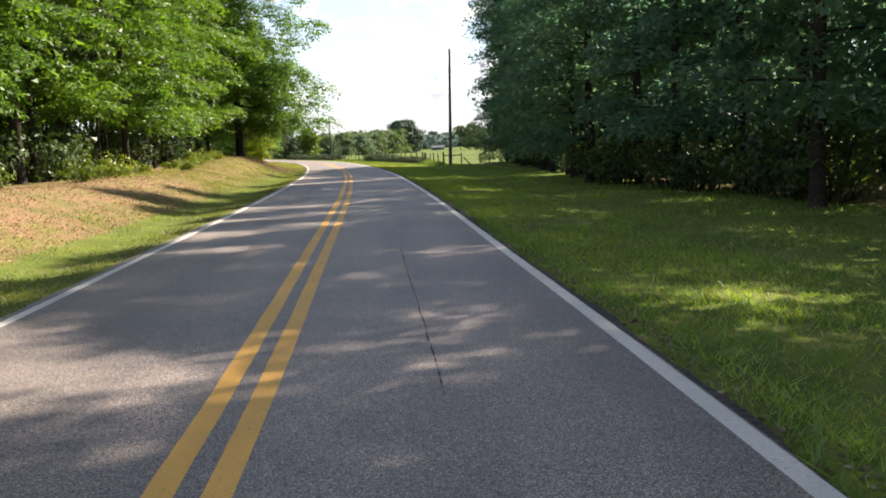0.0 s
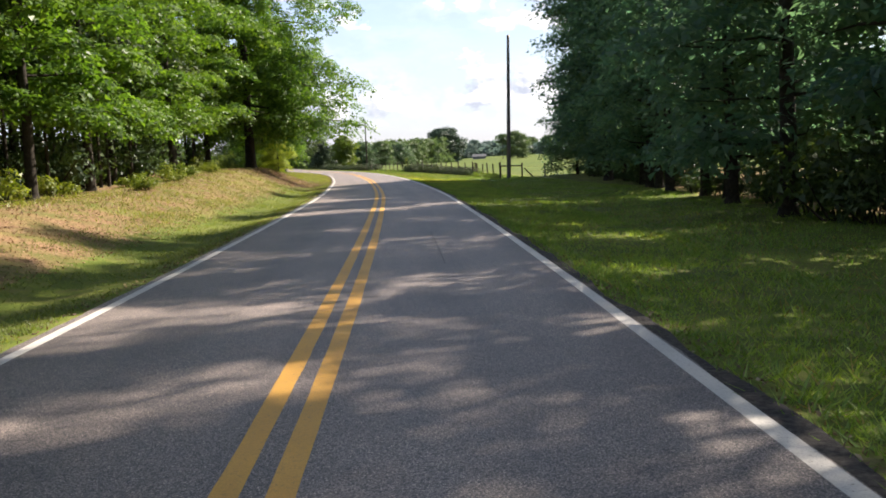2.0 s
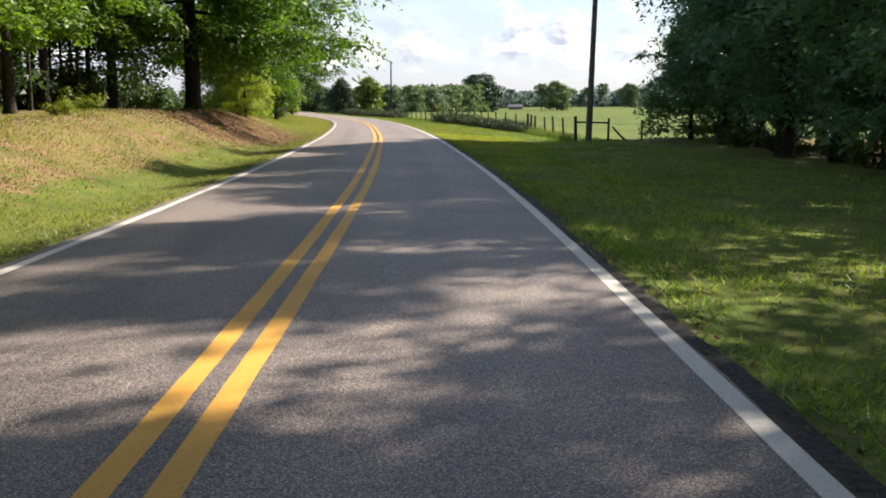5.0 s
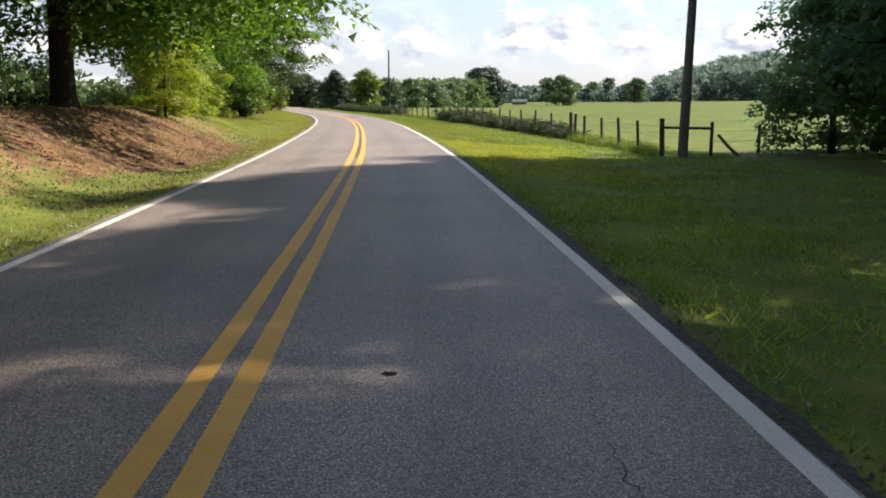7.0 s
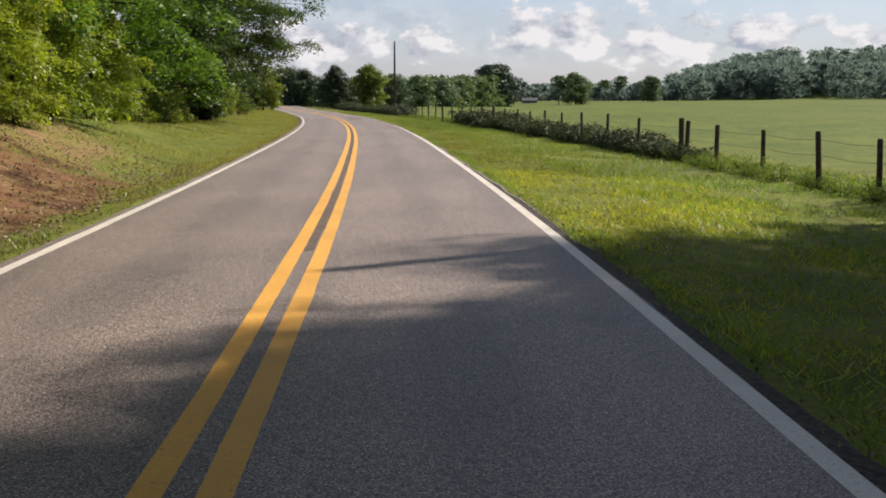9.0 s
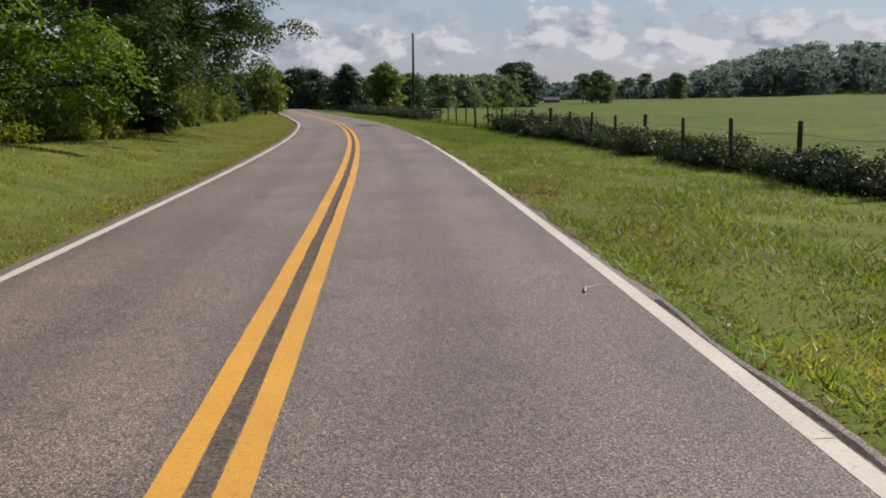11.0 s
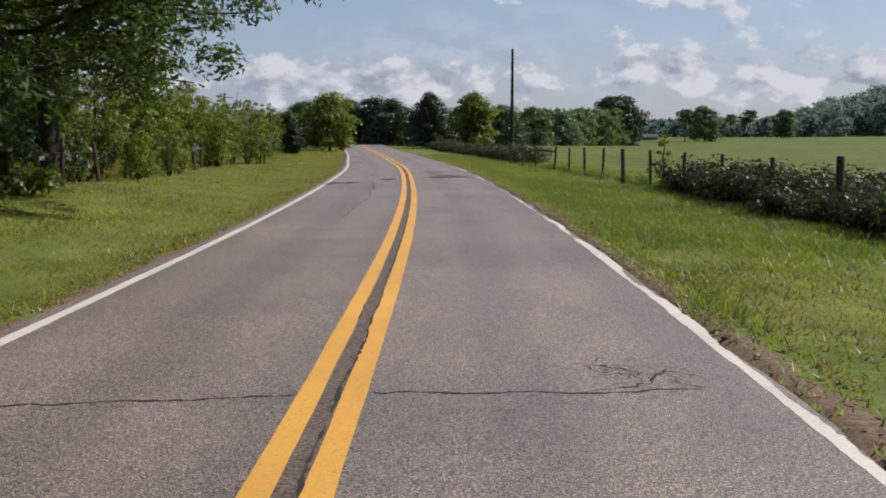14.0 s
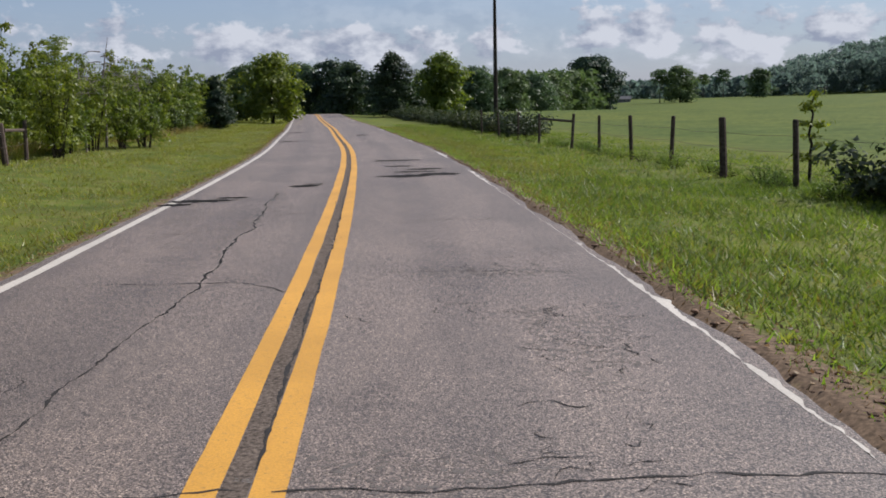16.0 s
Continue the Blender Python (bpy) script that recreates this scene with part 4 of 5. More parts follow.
def scrub_meshes(seed, height, stems_n, total, leaf, leaf_mat, reach=0.9):
    """Upright scrub: thin stems, leafy above and bare at the foot."""
    rng = np.random.default_rng(seed)
    wood, cs, rs = [], [], []
    for k in range(stems_n):
        a = k * 2.4 + rng.random()
        r0, r1 = 0.3 * reach * rng.random(), reach * (0.3 + 0.9 * rng.random())
        h = height * (0.5 + 0.55 * rng.random())
        pts = [np.array([math.cos(a) * (r0 + (r1 - r0) * g ** 1.4), math.sin(a) * (r0 + (r1 - r0) * g ** 1.4), -0.15 + (h + 0.15) * g]) + rng.normal(size=3) * 0.05 * g for g in (0, 0.2, 0.4, 0.6, 0.8, 1)]
        wood.append(tube(pts, [0.035, 0.03, 0.024, 0.018, 0.012, 0.004], 4, False))
        for g in np.linspace(0.22 + 0.2 * rng.random(), 1.0, 7):
            c = np.array([np.interp(g * 5, range(6), [p[m] for p in pts]) for m in range(3)])
            side = rng.normal(size=3) * (0.3, 0.3, 0.12)
            wood.append(tube([c, c + side * 1.3], [0.009, 0.003], 3, False))
            cs.append(c + side)
            rs.append(np.array([1, 1, 0.7]) * (0.24 + 0.26 * rng.random()) * (1.15 - 0.45 * g))
    cs, rs = np.array(cs), np.array(rs)
    cs[:, 2] = np.maximum(cs[:, 2], 0.25)
    v, f = leaves(rng, cs, rs, np.full(len(cs), total // len(cs)), leaf, 0.1, 0.5)
    return from_faces("shrub_stems", *joined(wood), BARK), mesh_np("shrub_leaves", v, f, leaf_mat)


SCRUB = [scrub_meshes(96 + k, h, 9, 2500, 0.11, LEAF_SUN, 1.0) for k, h in enumerate((3.6, 3.0, 2.5))]
SCRUB_DARK = [scrub_meshes(99, 2.8, 9, 2600, 0.1, LEAF_BACKLIT, 0.9)]
sr = np.random.default_rng(12)


def spots(y0, y1, gap, o, jo, s0, s1):
    out = []
    y = y0
    while y < y1:
        x, yy = at(y, o + sr.normal() * jo)
        out.append((float(x), float(yy), float(s0 + (s1 - s0) * sr.random())))
        y += gap * (0.7 + 0.6 * sr.random())
    return out


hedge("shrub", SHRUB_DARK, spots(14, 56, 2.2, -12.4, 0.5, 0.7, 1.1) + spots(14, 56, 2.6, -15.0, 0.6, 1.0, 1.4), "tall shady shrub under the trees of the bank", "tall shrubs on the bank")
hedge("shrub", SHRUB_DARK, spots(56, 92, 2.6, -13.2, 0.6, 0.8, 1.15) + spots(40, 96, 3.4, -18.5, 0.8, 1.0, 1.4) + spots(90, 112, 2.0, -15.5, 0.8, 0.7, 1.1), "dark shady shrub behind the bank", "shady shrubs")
hedge("shrub", SHRUB, spots(6, 90, 4.0, -9.9, 0.5, 0.45, 0.95), "low green shrub at the foot of the trees", "shrubs on the bank")
hedge("shrub", SHRUB, spots(104, 150, 2.6, -9.4, 0.6, 0.6, 1.1), "low green shrub under the vine-covered trees", "shrubs under the vines")
def edge_row(y0, y1, gap, extra, s0, s1):
    return [(float(x), float(y), s) for q in np.arange(y0, y1, gap) for x, y in [at(q + sr.normal() * 0.4, extra + float(np.interp(q, (33, 47, 56, 84, 97), (12.5, 11.0, 11.6, 14.8, 17.0))) + sr.normal() * 0.5)] for s in [float(s0 + (s1 - s0) * sr.random())]]


hedge("shrub", SHRUB_DARK, edge_row(6, 16, 2.3, -0.2, 0.7, 1.15) + edge_row(28, 48, 2.3, -0.2, 0.7, 1.15) + edge_row(48, 101, 2.4, 0.9, 0.3, 0.65) + edge_row(6, 50, 3.3, 6.0, 0.9, 1.3) + edge_row(50, 100, 6.0, 6.5, 0.4, 0.8), "dark undergrowth shrub along the woods", "undergrowth")
def hedge_row(y0, y1, gap, extra, s0, s1):
    """Spots along the foot of the hedgerow, which draws nearer to the road as it goes."""
    return [(float(x), float(y), s) for q in np.arange(y0, y1, gap) for x, y in [at(q + sr.normal() * 0.3, extra + float(np.interp(q, (165, 176, 184, 193, 214, 245), (-11.9, -11.4, -10.0, -9.3, -8.9, -8.4))) + sr.normal() * 0.35)] for s in [float(s0 + (s1 - s0) * sr.random())]]


hedge("scrub_bush", SCRUB, spots(152, 161, 1.7, -12.0, 0.7, 0.6, 1.0) + hedge_row(165.5, 242, 1.35, -0.5, 0.85, 1.15) + spots(168, 190, 1.6, -13.6, 0.7, 0.9, 1.2) + hedge_row(186, 246, 2.4, -2.0, 0.9, 1.2) + spots(150, 186, 2.0, -14.6, 0.6, 0.7, 1.0), "upright leafy scrub with bare stems in the hedgerow", "hedgerow scrub")
hedge("scrub_bush", SCRUB_DARK, spots(156, 186, 3.4, -12.8, 0.8, 0.6, 1.1) + hedge_row(188, 240, 3.0, -0.2, 0.7, 1.0), "dark thin scrub in the hedgerow", "dark hedgerow scrub")
hedge("shrub", SHRUB_TALL, hedge_row(180, 245, 2.0, -1.0, 0.7, 1.1) + spots(170, 186, 2.4, -11.6, 0.5, 0.35, 0.7), "tall green hedgerow shrub beside the road", "hedgerow")
# ---- fence, gate and poles ----
def post(parent, x, y, h, r, seed, lean=(0, 0), base=None):
    rng = np.random.default_rng(seed)
    z = floor_z(x, y) - 0.3 if base is None else base
    pts = [(x, y, z), (x + lean[0] * 0.5, y + lean[1] * 0.5, z + (h + 0.3) * 0.5), (x + lean[0], y + lean[1], z + h + 0.3 - 0.03), (x + lean[0], y + lean[1], z + h + 0.3)]
    v, f = tube(pts, [r * 1.05, r, r * (0.92 + 0.1 * rng.random()), r * 0.72], 8)
    return part("post", from_faces("post", v, f, POST_WOOD), parent)


def rail(parent, a, b, r):
    v, f = tube([a, [(p + q) / 2 for p, q in zip(a, b)], b], [r, r * 0.95, r], 7)
    return part("rail", from_faces("rail", v, f, POST_WOOD), parent)


def wires(parent, pts, heights):
    for h in heights:
        path = []
        for (x0, y0), (x1, y1) in zip(pts, pts[1:]):
            for g in (0, 0.5):
                x, y = x0 + (x1 - x0) * g, y0 + (y1 - y0) * g
                path.append((x, y, floor_z(x, y) + h - (0.03 if g else 0)))
        v, f = tube(path, [0.004] * len(path), 4, False)
        part("wire", from_faces("wire", v, f, WIRE), parent)


fence = tagged(new("pasture_fence"), "weathered wooden post and wire pasture fence", "fence")
LINE = [(-0.72, 98.5), (-1.24, 100.8), (-1.7, 103.0), (-2.14, 106.15), (-2.69, 109.2), (-3.1, 112.6), (-3.94, 117.0), (-4.75, 120.6), (-5.5, 124.2), (-6.25, 127.8), (-7.03, 131.5), (-7.72, 135.0), (-8.46, 138.2), (-9.2, 141.5), (-10.0, 145.0), (-10.9, 148.6), (-11.8, 152.0), (-12.8, 155.6), (-13.74, 159.2), (-14.74, 162.3), (-15.7, 165.8), (-16.6, 169.3), (-17.57, 172.9), (-18.6, 176.3), (-20.1, 181.3), (-21.3, 185.2), (-22.6, 189.4), (-24.0, 193.8)]
for n, (x, y) in enumerate(LINE):
    rr = np.random.default_rng(n + 300)
    big = n in (0, 5, 14, 19)
    post(fence, x, y, (1.22 if big else 1.12) + 0.1 * rr.random() + (0.12 if y > 115 else 0), 0.085 if big else 0.05 + 0.012 * rr.random(), n, (rr.normal() * 0.04, rr.normal() * 0.04))
    if n == 5:
        post(fence, x + 0.17, y + 0.25, 1.2, 0.07, n + 50, (0.03, 0.02))
wires(fence, LINE, (0.35, 0.7, 1.02))
rail(fence, (-18.6, 176.3, floor_z(-18.6, 176.3) + 1.0), (-20.1, 181.3, floor_z(-20.1, 181.3) + 1.05), 0.05)

brace = tagged(new("fence_brace"), "wooden corner brace with a cross rail beside the utility pole", "fence")
post(brace, 0.93, 98.9, 1.16, 0.06, 71, (0.02, 0))
rail(brace, (-0.66, 98.5, floor_z(-0.7, 98.5) + 0.98), (0.95, 98.9, floor_z(0.93, 98.9) + 0.93), 0.05)
post(brace, 2.75, 100.0, 1.05, 0.055, 72)
wires(brace, [(0.93, 98.9), (2.75, 100.0), (8.5, 103.0)], (0.5, 0.85))
v, f = tube([(1.95, 98.6, floor_z(1.95, 98.6) - 0.15), (1.45, 98.75, floor_z(1.45, 98.75) + 0.35), (1.15, 98.85, floor_z(1.2, 98.8) + 0.72)], [0.055, 0.055, 0.05], 7)
part("leaning_post", from_faces("leaning_post", v, f, POST_WOOD), brace, "broken post leaning into the grass")

def along_fence(y0, y1, gap, side, s0, s1):
    out = []
    q = y0
    while q < y1:
        x = float(np.interp(q, [p[1] for p in LINE], [p[0] for p in LINE])) + side + sr.normal() * 0.18
        out.append((x, q, float(s0 + (s1 - s0) * sr.random())))
        q += gap * (0.7 + 0.6 * sr.random())
    return out


hedge("weed", WEED, along_fence(98.8, 113, 0.55, 0.0, 0.3, 0.55) + along_fence(157, 186, 1.3, 0.1, 0.3, 0.5), "tall pale weeds growing through the fence", "weeds along the fence")
hedge("bramble", BRAMBLE, along_fence(111, 119, 0.8, 0.0, 0.4, 0.75) + along_fence(118, 129, 0.8, 0.15, 0.5, 0.95) + along_fence(130.5, 148, 0.8, 0.2, 0.55, 1.1) + along_fence(118, 148, 1.4, 1.0, 0.6, 1.0), "dense bramble thicket along the fence", "bramble thicket")
hedge("bramble", BRAMBLE, along_fence(148, 157.2, 0.8, 0.6, 0.95, 1.35) + along_fence(148, 155.5, 1.2, 1.6, 1.0, 1.4), "tall bramble mound growing over the fence", "bramble mound")
hedge("bramble", BRAMBLE, spots(186, 256, 1.5, 9.6, 0.5, 1.0, 1.5), "dense bramble bank beside the far road", "far brambles")


left_fence = tagged(new("old_fence"), "old leaning wooden fence overgrown by the hedgerow", "fence")
LEFT_LINE = [(-28.2, 143.0), (-29.0, 146.4), (-30.0, 150.0), (-31.0, 153.4), (-31.9, 157.0), (-32.7, 160.4), (-33.5, 164.1), (-34.2, 166.2), (-35.4, 170.0)]
for n, (x, y) in enumerate(LEFT_LINE):
    rr = np.random.default_rng(n + 400)
    post(left_fence, x, y, 1.15 + 0.15 * rr.random(), 0.085 if n == 6 else 0.06, n + 90, (rr.normal() * 0.07, rr.normal() * 0.07))
rail(left_fence, (-33.5, 164.1, floor_z(-33.5, 164.1) + 0.95), (-34.2, 166.2, floor_z(-34.2, 166.2) + 0.9), 0.05)
wires(left_fence, LEFT_LINE, (0.5, 0.9))

old_line = lambda q: float(np.interp(q, [p[1] for p in LEFT_LINE], [p[0] for p in LEFT_LINE]))
hedge("scrub_bush", SCRUB, [(old_line(q) + 0.6 + 0.3 * math.sin(q * 5), q, 0.4 + 0.3 * abs(math.sin(q * 3.7))) for q in np.arange(151.0, 159.6, 1.7)] + [(old_line(q) + 0.4 + 0.3 * math.sin(q * 5), q, 0.6 + 0.3 * abs(math.sin(q * 2.9))) for q in np.arange(167.5, 176, 1.5)], "thin green scrub in front of the old fence", "scrub along the old fence")
hedge("shrub", SHRUB_DARK, [(-31.6, 147.0, 0.8), (-31.9, 149.2, 0.9), (-30.9, 150.2, 0.7), (-29.6, 144.6, 0.6), (-30.6, 145.4, 0.85), (-29.6, 139.5, 0.8), (-30.2, 142.0, 0.9)], "dark shrub round the foot of the spreading tree", "dark shrubs by the fence")
hedge("shrub", SHRUB_TALL, [(-25.3, 127.6, 0.75), (-26.2, 129.6, 0.95), (-27.4, 132.6, 1.05), (-27.9, 134.8, 0.9), (-28.7, 137.0, 1.0), (-29.4, 139.4, 0.8)], "leafy shrub under the overhanging roadside trees", "shrubs under the roadside trees")


# bare snags standing out of the hedgerow
SNAG = from_faces("snag_trunk", *tube([(0, 0, -0.2), (0.05, 0, 1.2), (0.02, 0.06, 2.4), (0.16, 0.02, 3.4), (0.3, 0.05, 4.1)], [0.055, 0.045, 0.034, 0.02, 0.006], 6), DEADWOOD)
snag_limbs = dead_branches(69, 2.0, 3.6, 0.9, 9)
snag = plant("dead_sapling", (SNAG, snag_limbs[0]), -36.0, 174.5, "bare grey dead sapling in the hedgerow", "dead tree", "dead saplings", 30, 1.0, None, ("trunk", "dead_branch"))
for me in snag_limbs[1:]:
    part("dead_branch", me, snag)
again(snag, -35.0, 171.2, 160, 0.8)
again(snag, -38.2, 182.0, 250, 0.9)

sapling_leaves = tree_meshes("sapling", 76, 1.9, 0.3, 0.35, 0.025, 9, 700, 0.07, LEAF_SUN, 0.3, 4, 0.2, 0, 0.5)
plant("sapling", sapling_leaves, -13.3, 160.3, "thin green sapling standing in the fence line", "sapling", "", 0)

marker = tagged(new("marker_sign"), "small white plate on a thin stake by the old fence", "sign")
mx, my = -33.0, 163.0
mz = floor_z(mx, my)
part("stake", from_faces("stake", *tube([(mx, my, mz - 0.2), (mx + 0.01, my, mz + 0.5), (mx + 0.02, my, mz + 1.1)], [0.014, 0.014, 0.012], 6), WIRE), marker)
v, f = box(mx - 0.09, my - 0.03, mz + 0.84, mx + 0.09, my - 0.018, mz + 1.06)
part("plate", from_faces("plate", v, f, make_plain("white_painted_plate", ((0.55, 0.56, 0.52), (0.7, 0.7, 0.66)), 9, 0.6, 0.001)), marker, "white painted plate")


def utility_pole(x, y, height, r, label, mat, lean=0.0):
    base = tagged(new("utility_pole"), label, "utility pole")
    z = floor_z(x, y)
    n = 10
    v, f = tube([(x + lean * height * i / n, y, z - 0.4 + (height + 0.4) * i / n) for i in range(n + 1)], [r * (1 - 0.38 * i / n) for i in range(n + 1)], 12)
    shaft = part("pole", from_faces("pole", v, f, mat, True), base)
    xt = x + lean * height
    v, f = tube([(xt, y, z + height - 0.02), (xt, y, z + height + 0.05), (xt, y, z + height + 0.09)], [r * 0.66, r * 0.6, r * 0.15], 10)
    part("cap", from_faces("cap", v, f, WIRE, True), shaft, "small metal pole cap")
    return base


utility_pole(-0.12, 98.15, 10.75, 0.17, "tall bare dark wooden utility pole by the fence", POLE_WOOD_HAZY, 0.03)
utility_pole(-24.1, 202.0, 8.6, 0.15, "distant bare wooden utility pole beside the road", BARK)

# ---- trees across the pasture and at the end of the road ----
FAR = [tree_meshes("far_tree", 110 + k, 10, cb, sp, 0.25, 26, 7000, 0.52, mt, 0.0, 6, 1.75, 0, 0.05, 1, 0.8) for k, (cb, sp, mt) in enumerate([(0.5, 5.0, LEAF_HAZY), (0.5, 4.6, LEAF_SUN), (0.5, 5.6, LEAF_HAZY), (0.4, 5.4, LEAF_SHADED_FAR)])]
CEDAR = tree_meshes("cedar_tree", 120, 6.9, 0.15, 3.7, 0.14, 34, 9000, 0.26, LEAF_CEDAR, 0.55, 6, 0.85, 0, 0.2, 1, 0.85)
PINE = tree_meshes("pine", 121, 13.5, 8.5, 4.2, 0.22, 12, 1500, 0.6, LEAF_HAZY, 0.1, 5, 1.6, 0, 0.1)
cedar = plant("cedar_tree", CEDAR, -40.7, 251.0, "dark conical cedar beyond the road", "tree", "cedars", 0, 1.0)
again(cedar, -42.6, 202.6, 100, 0.36)
again(cedar, -45.2, 208.0, 210, 0.5)
FAR_SPOTS = [
    (3, -51.0, 272, 0.66), (3, -55.5, 277, 0.72), (0, -60.5, 280, 0.72), (1, -65, 285, 0.7), (2, -72, 290, 0.78), (1, -46.8, 226, 0.57), (0, -51.5, 232, 0.5), (3, -45.5, 266, 0.5),
    (1, -39.2, 274, 0.74), (2, -36.3, 290, 0.66), (0, -33.5, 311, 0.80), (0, -30.5, 330, 0.86), (2, -32.0, 338, 0.88), (0, -37.5, 320, 0.80), (2, -44, 300, 0.66), (2, -37.0, 347, 0.9), (0, -31.0, 356, 0.9), (1, -40.0, 340, 0.84), (2, -30.5, 388, 1.0),
]
f0 = {}
for k, x, y, s in FAR_SPOTS:
    if k not in f0:
        f0[k] = plant("tree", FAR[k], x, y, "rounded green tree far down the road", "tree", "trees at the end of the road", x * 31 % 360, s)
    else:
        again(f0[k], x, y, x * 31 % 360, s)
BIG = tree_meshes("pasture_tree", 130, 14.2, 0.8, 8.6, 0.45, 34, 22000, 0.7, LEAF_SHADED_FAR, 0.0, 7, 2.6, 0, 0.1, 1, 0.8)
plant("pasture_tree", BIG, -21.0, 424.0, "big dark spreading tree standing in the pasture", "tree", "", 0, 1.0)
plant("pasture_tree", FAR[2], 11.5, 533.0, "rounded tree standing alone in the pasture", "tree", "", 0, 1.28)
plant("pasture_tree", FAR[0], 57.0, 642.0, "rounded tree before the wooded hill", "tree", "", 0, 1.3)
p0 = plant("pine_tree", PINE, 4.0, 532.0, "thin distant pine with a flat crown", "tree", "distant pines", 0, 0.95)
for x, y, s in ((44.5, 682.0, 1.1), (36.0, 700.0, 0.95), (20.0, 720.0, 1.0), (26.0, 705.0, 0.9)):
    again(p0, x, y, x * 17 % 360, s)


def far_woods(name, trees, label, mat, leaf=1.1, per=260, seed=3, fuzz=0.8, lumps=24):
    """Woods too far to count: many small clumps in one mesh."""
    rng = np.random.default_rng(seed)
    cs, rs = [], []
    for x, y, z, h, w in trees:
        m = lumps
        a = rng.random(m) * 2 * math.pi
        zz = rng.random(m)
        rad = w * np.sqrt(np.clip(1.05 - zz ** 2.5, 0.05, 1)) * rng.random(m) ** 0.5
        cs.append(np.stack([x + np.cos(a) * rad, y + np.sin(a) * rad, z + h * (0.02 + 0.92 * zz)], -1))
        rs.append(np.repeat((w * (0.2 + 0.22 * rng.random(m)))[:, None], 3, 1) * (1, 1, 0.75))
    cs, rs = np.concatenate(cs), np.concatenate(rs)
    v, f = leaves(rng, cs, rs, np.full(len(cs), per // lumps), leaf, 0.25, 0.7, fuzz)
    return tagged(new(name, mesh_np(name, v, f, mat)), label, "woods", kind="stuff")


wr = np.random.default_rng(77)
hill_trees = []
for k in range(400):
    u, dpt = wr.random(), wr.random()
    x = 80 + 330 * u + 20 * dpt
    y = 742 - 95 * u + 130 * dpt
    hill_trees.append((x, y, floor_z(x, y) - 1, (21 + 2.2 * wr.random()) * min(1, 0.85 + u), 7.2 + 1.8 * wr.random()))
far_woods("wooded_hill", hill_trees, "wooded hill beyond the pasture in pale haze-tinted leaves", LEAF_HAZY_HILL, 1.3, 650, 4, 1.0, 36)
line_trees = []
for k in range(120):
    u = k / 120
    x, y = -75 + 170 * u, 780 + 40 * math.sin(k * 0.7) + 20 * wr.random()
    line_trees.append((x, y, floor_z(x, y), 9 + 4 * wr.random(), 5 + 2 * wr.random()))
far_woods("distant_tree_line", line_trees, "low tree line on the horizon in haze-tinted leaves", LEAF_HAZY_HILL, 1.8, 330, 5)
left_trees = []
for k in range(150):
    u = k / 150
    x, y = -290 + 225 * u + wr.normal() * 6, 330 + 90 * math.sin(u * 3.0) + 25 * wr.random()
    left_trees.append((x, y, floor_z(x, y), 8 + 4 * wr.random(), 4.5 + 2 * wr.random()))
for k in range(110):
    u = k / 110
    x, y = -76 + 54 * u, 355 + 45 * u + 22 * wr.random()
    left_trees.append((x, y, floor_z(x, y), 9.5 + 3.5 * wr.random(), 5 + 2 * wr.random()))
for k in range(90):
    x, y = -95 - 60 * wr.random(), 20 + 240 * k / 90
    left_trees.append((x, y, floor_z(x, y), 8 + 5 * wr.random(), 4.5 + 2 * wr.random()))
far_woods("background_woods", left_trees, "background woods behind the hedgerow", LEAF_HAZY, 1.4, 240, 6)


# ---- distant farmhouse ----
house = tagged(new("farmhouse"), "small distant farmhouse with a grey roof", "house")
hx, hy = -9.0, 600.0
house.matrix_basis = pose(hx, hy, floor_z(hx, hy)) @ Matrix.Scale(0.48, 4)
v, f = box(-8, -4, -0.3, 8, 4, 2.9)
part("wall", from_faces("wall", v, f, SIDING), house)
roof = [(-8.6, -4.7, 2.8), (8.6, -4.7, 2.8), (8.6, 4.7, 2.8), (-8.6, 4.7, 2.8), (-8.2, 0, 5.6), (8.2, 0, 5.6)]
part("roof", from_faces("roof", roof, [(0, 1, 5, 4), (2, 3, 4, 5), (1, 2, 5), (3, 0, 4), (3, 2, 1, 0)], ROOF_GREY), house, "grey shingle roof")
for wx in (-5.5, -2.0, 2.0, 5.5):
    v, f = box(wx - 0.55, -4.06, 0.9, wx + 0.55, -3.95, 2.2)
    part("window", from_faces("window", v, f, DARK_GLASS), house)

# ---- marks on the road ----
def strip(name, pts, widths, mat, parent, z=0.003, label=""):
    """A thin flat strip through places given as y and offset."""
    vs, fs = [], []
    for i, ((y, o), w) in enumerate(zip(pts, widths)):
        a, b = pts[max(i - 1, 0)], pts[min(i + 1, len(pts) - 1)]
        d = np.array([b[1] - a[1], b[0] - a[0]])
        d /= np.linalg.norm(d) + 1e-9
        for s in (-1, 1):
            x, yy = at(y + s * -d[0] * w, o + s * d[1] * w)
            vs.append((float(x), float(yy), float(road_z(yy)) + z))
    for i in range(len(pts) - 1):
        fs.append((2 * i, 2 * i + 1, 2 * i + 3, 2 * i + 2))
    return part(name, from_faces(name, vs, fs, mat), parent, label)


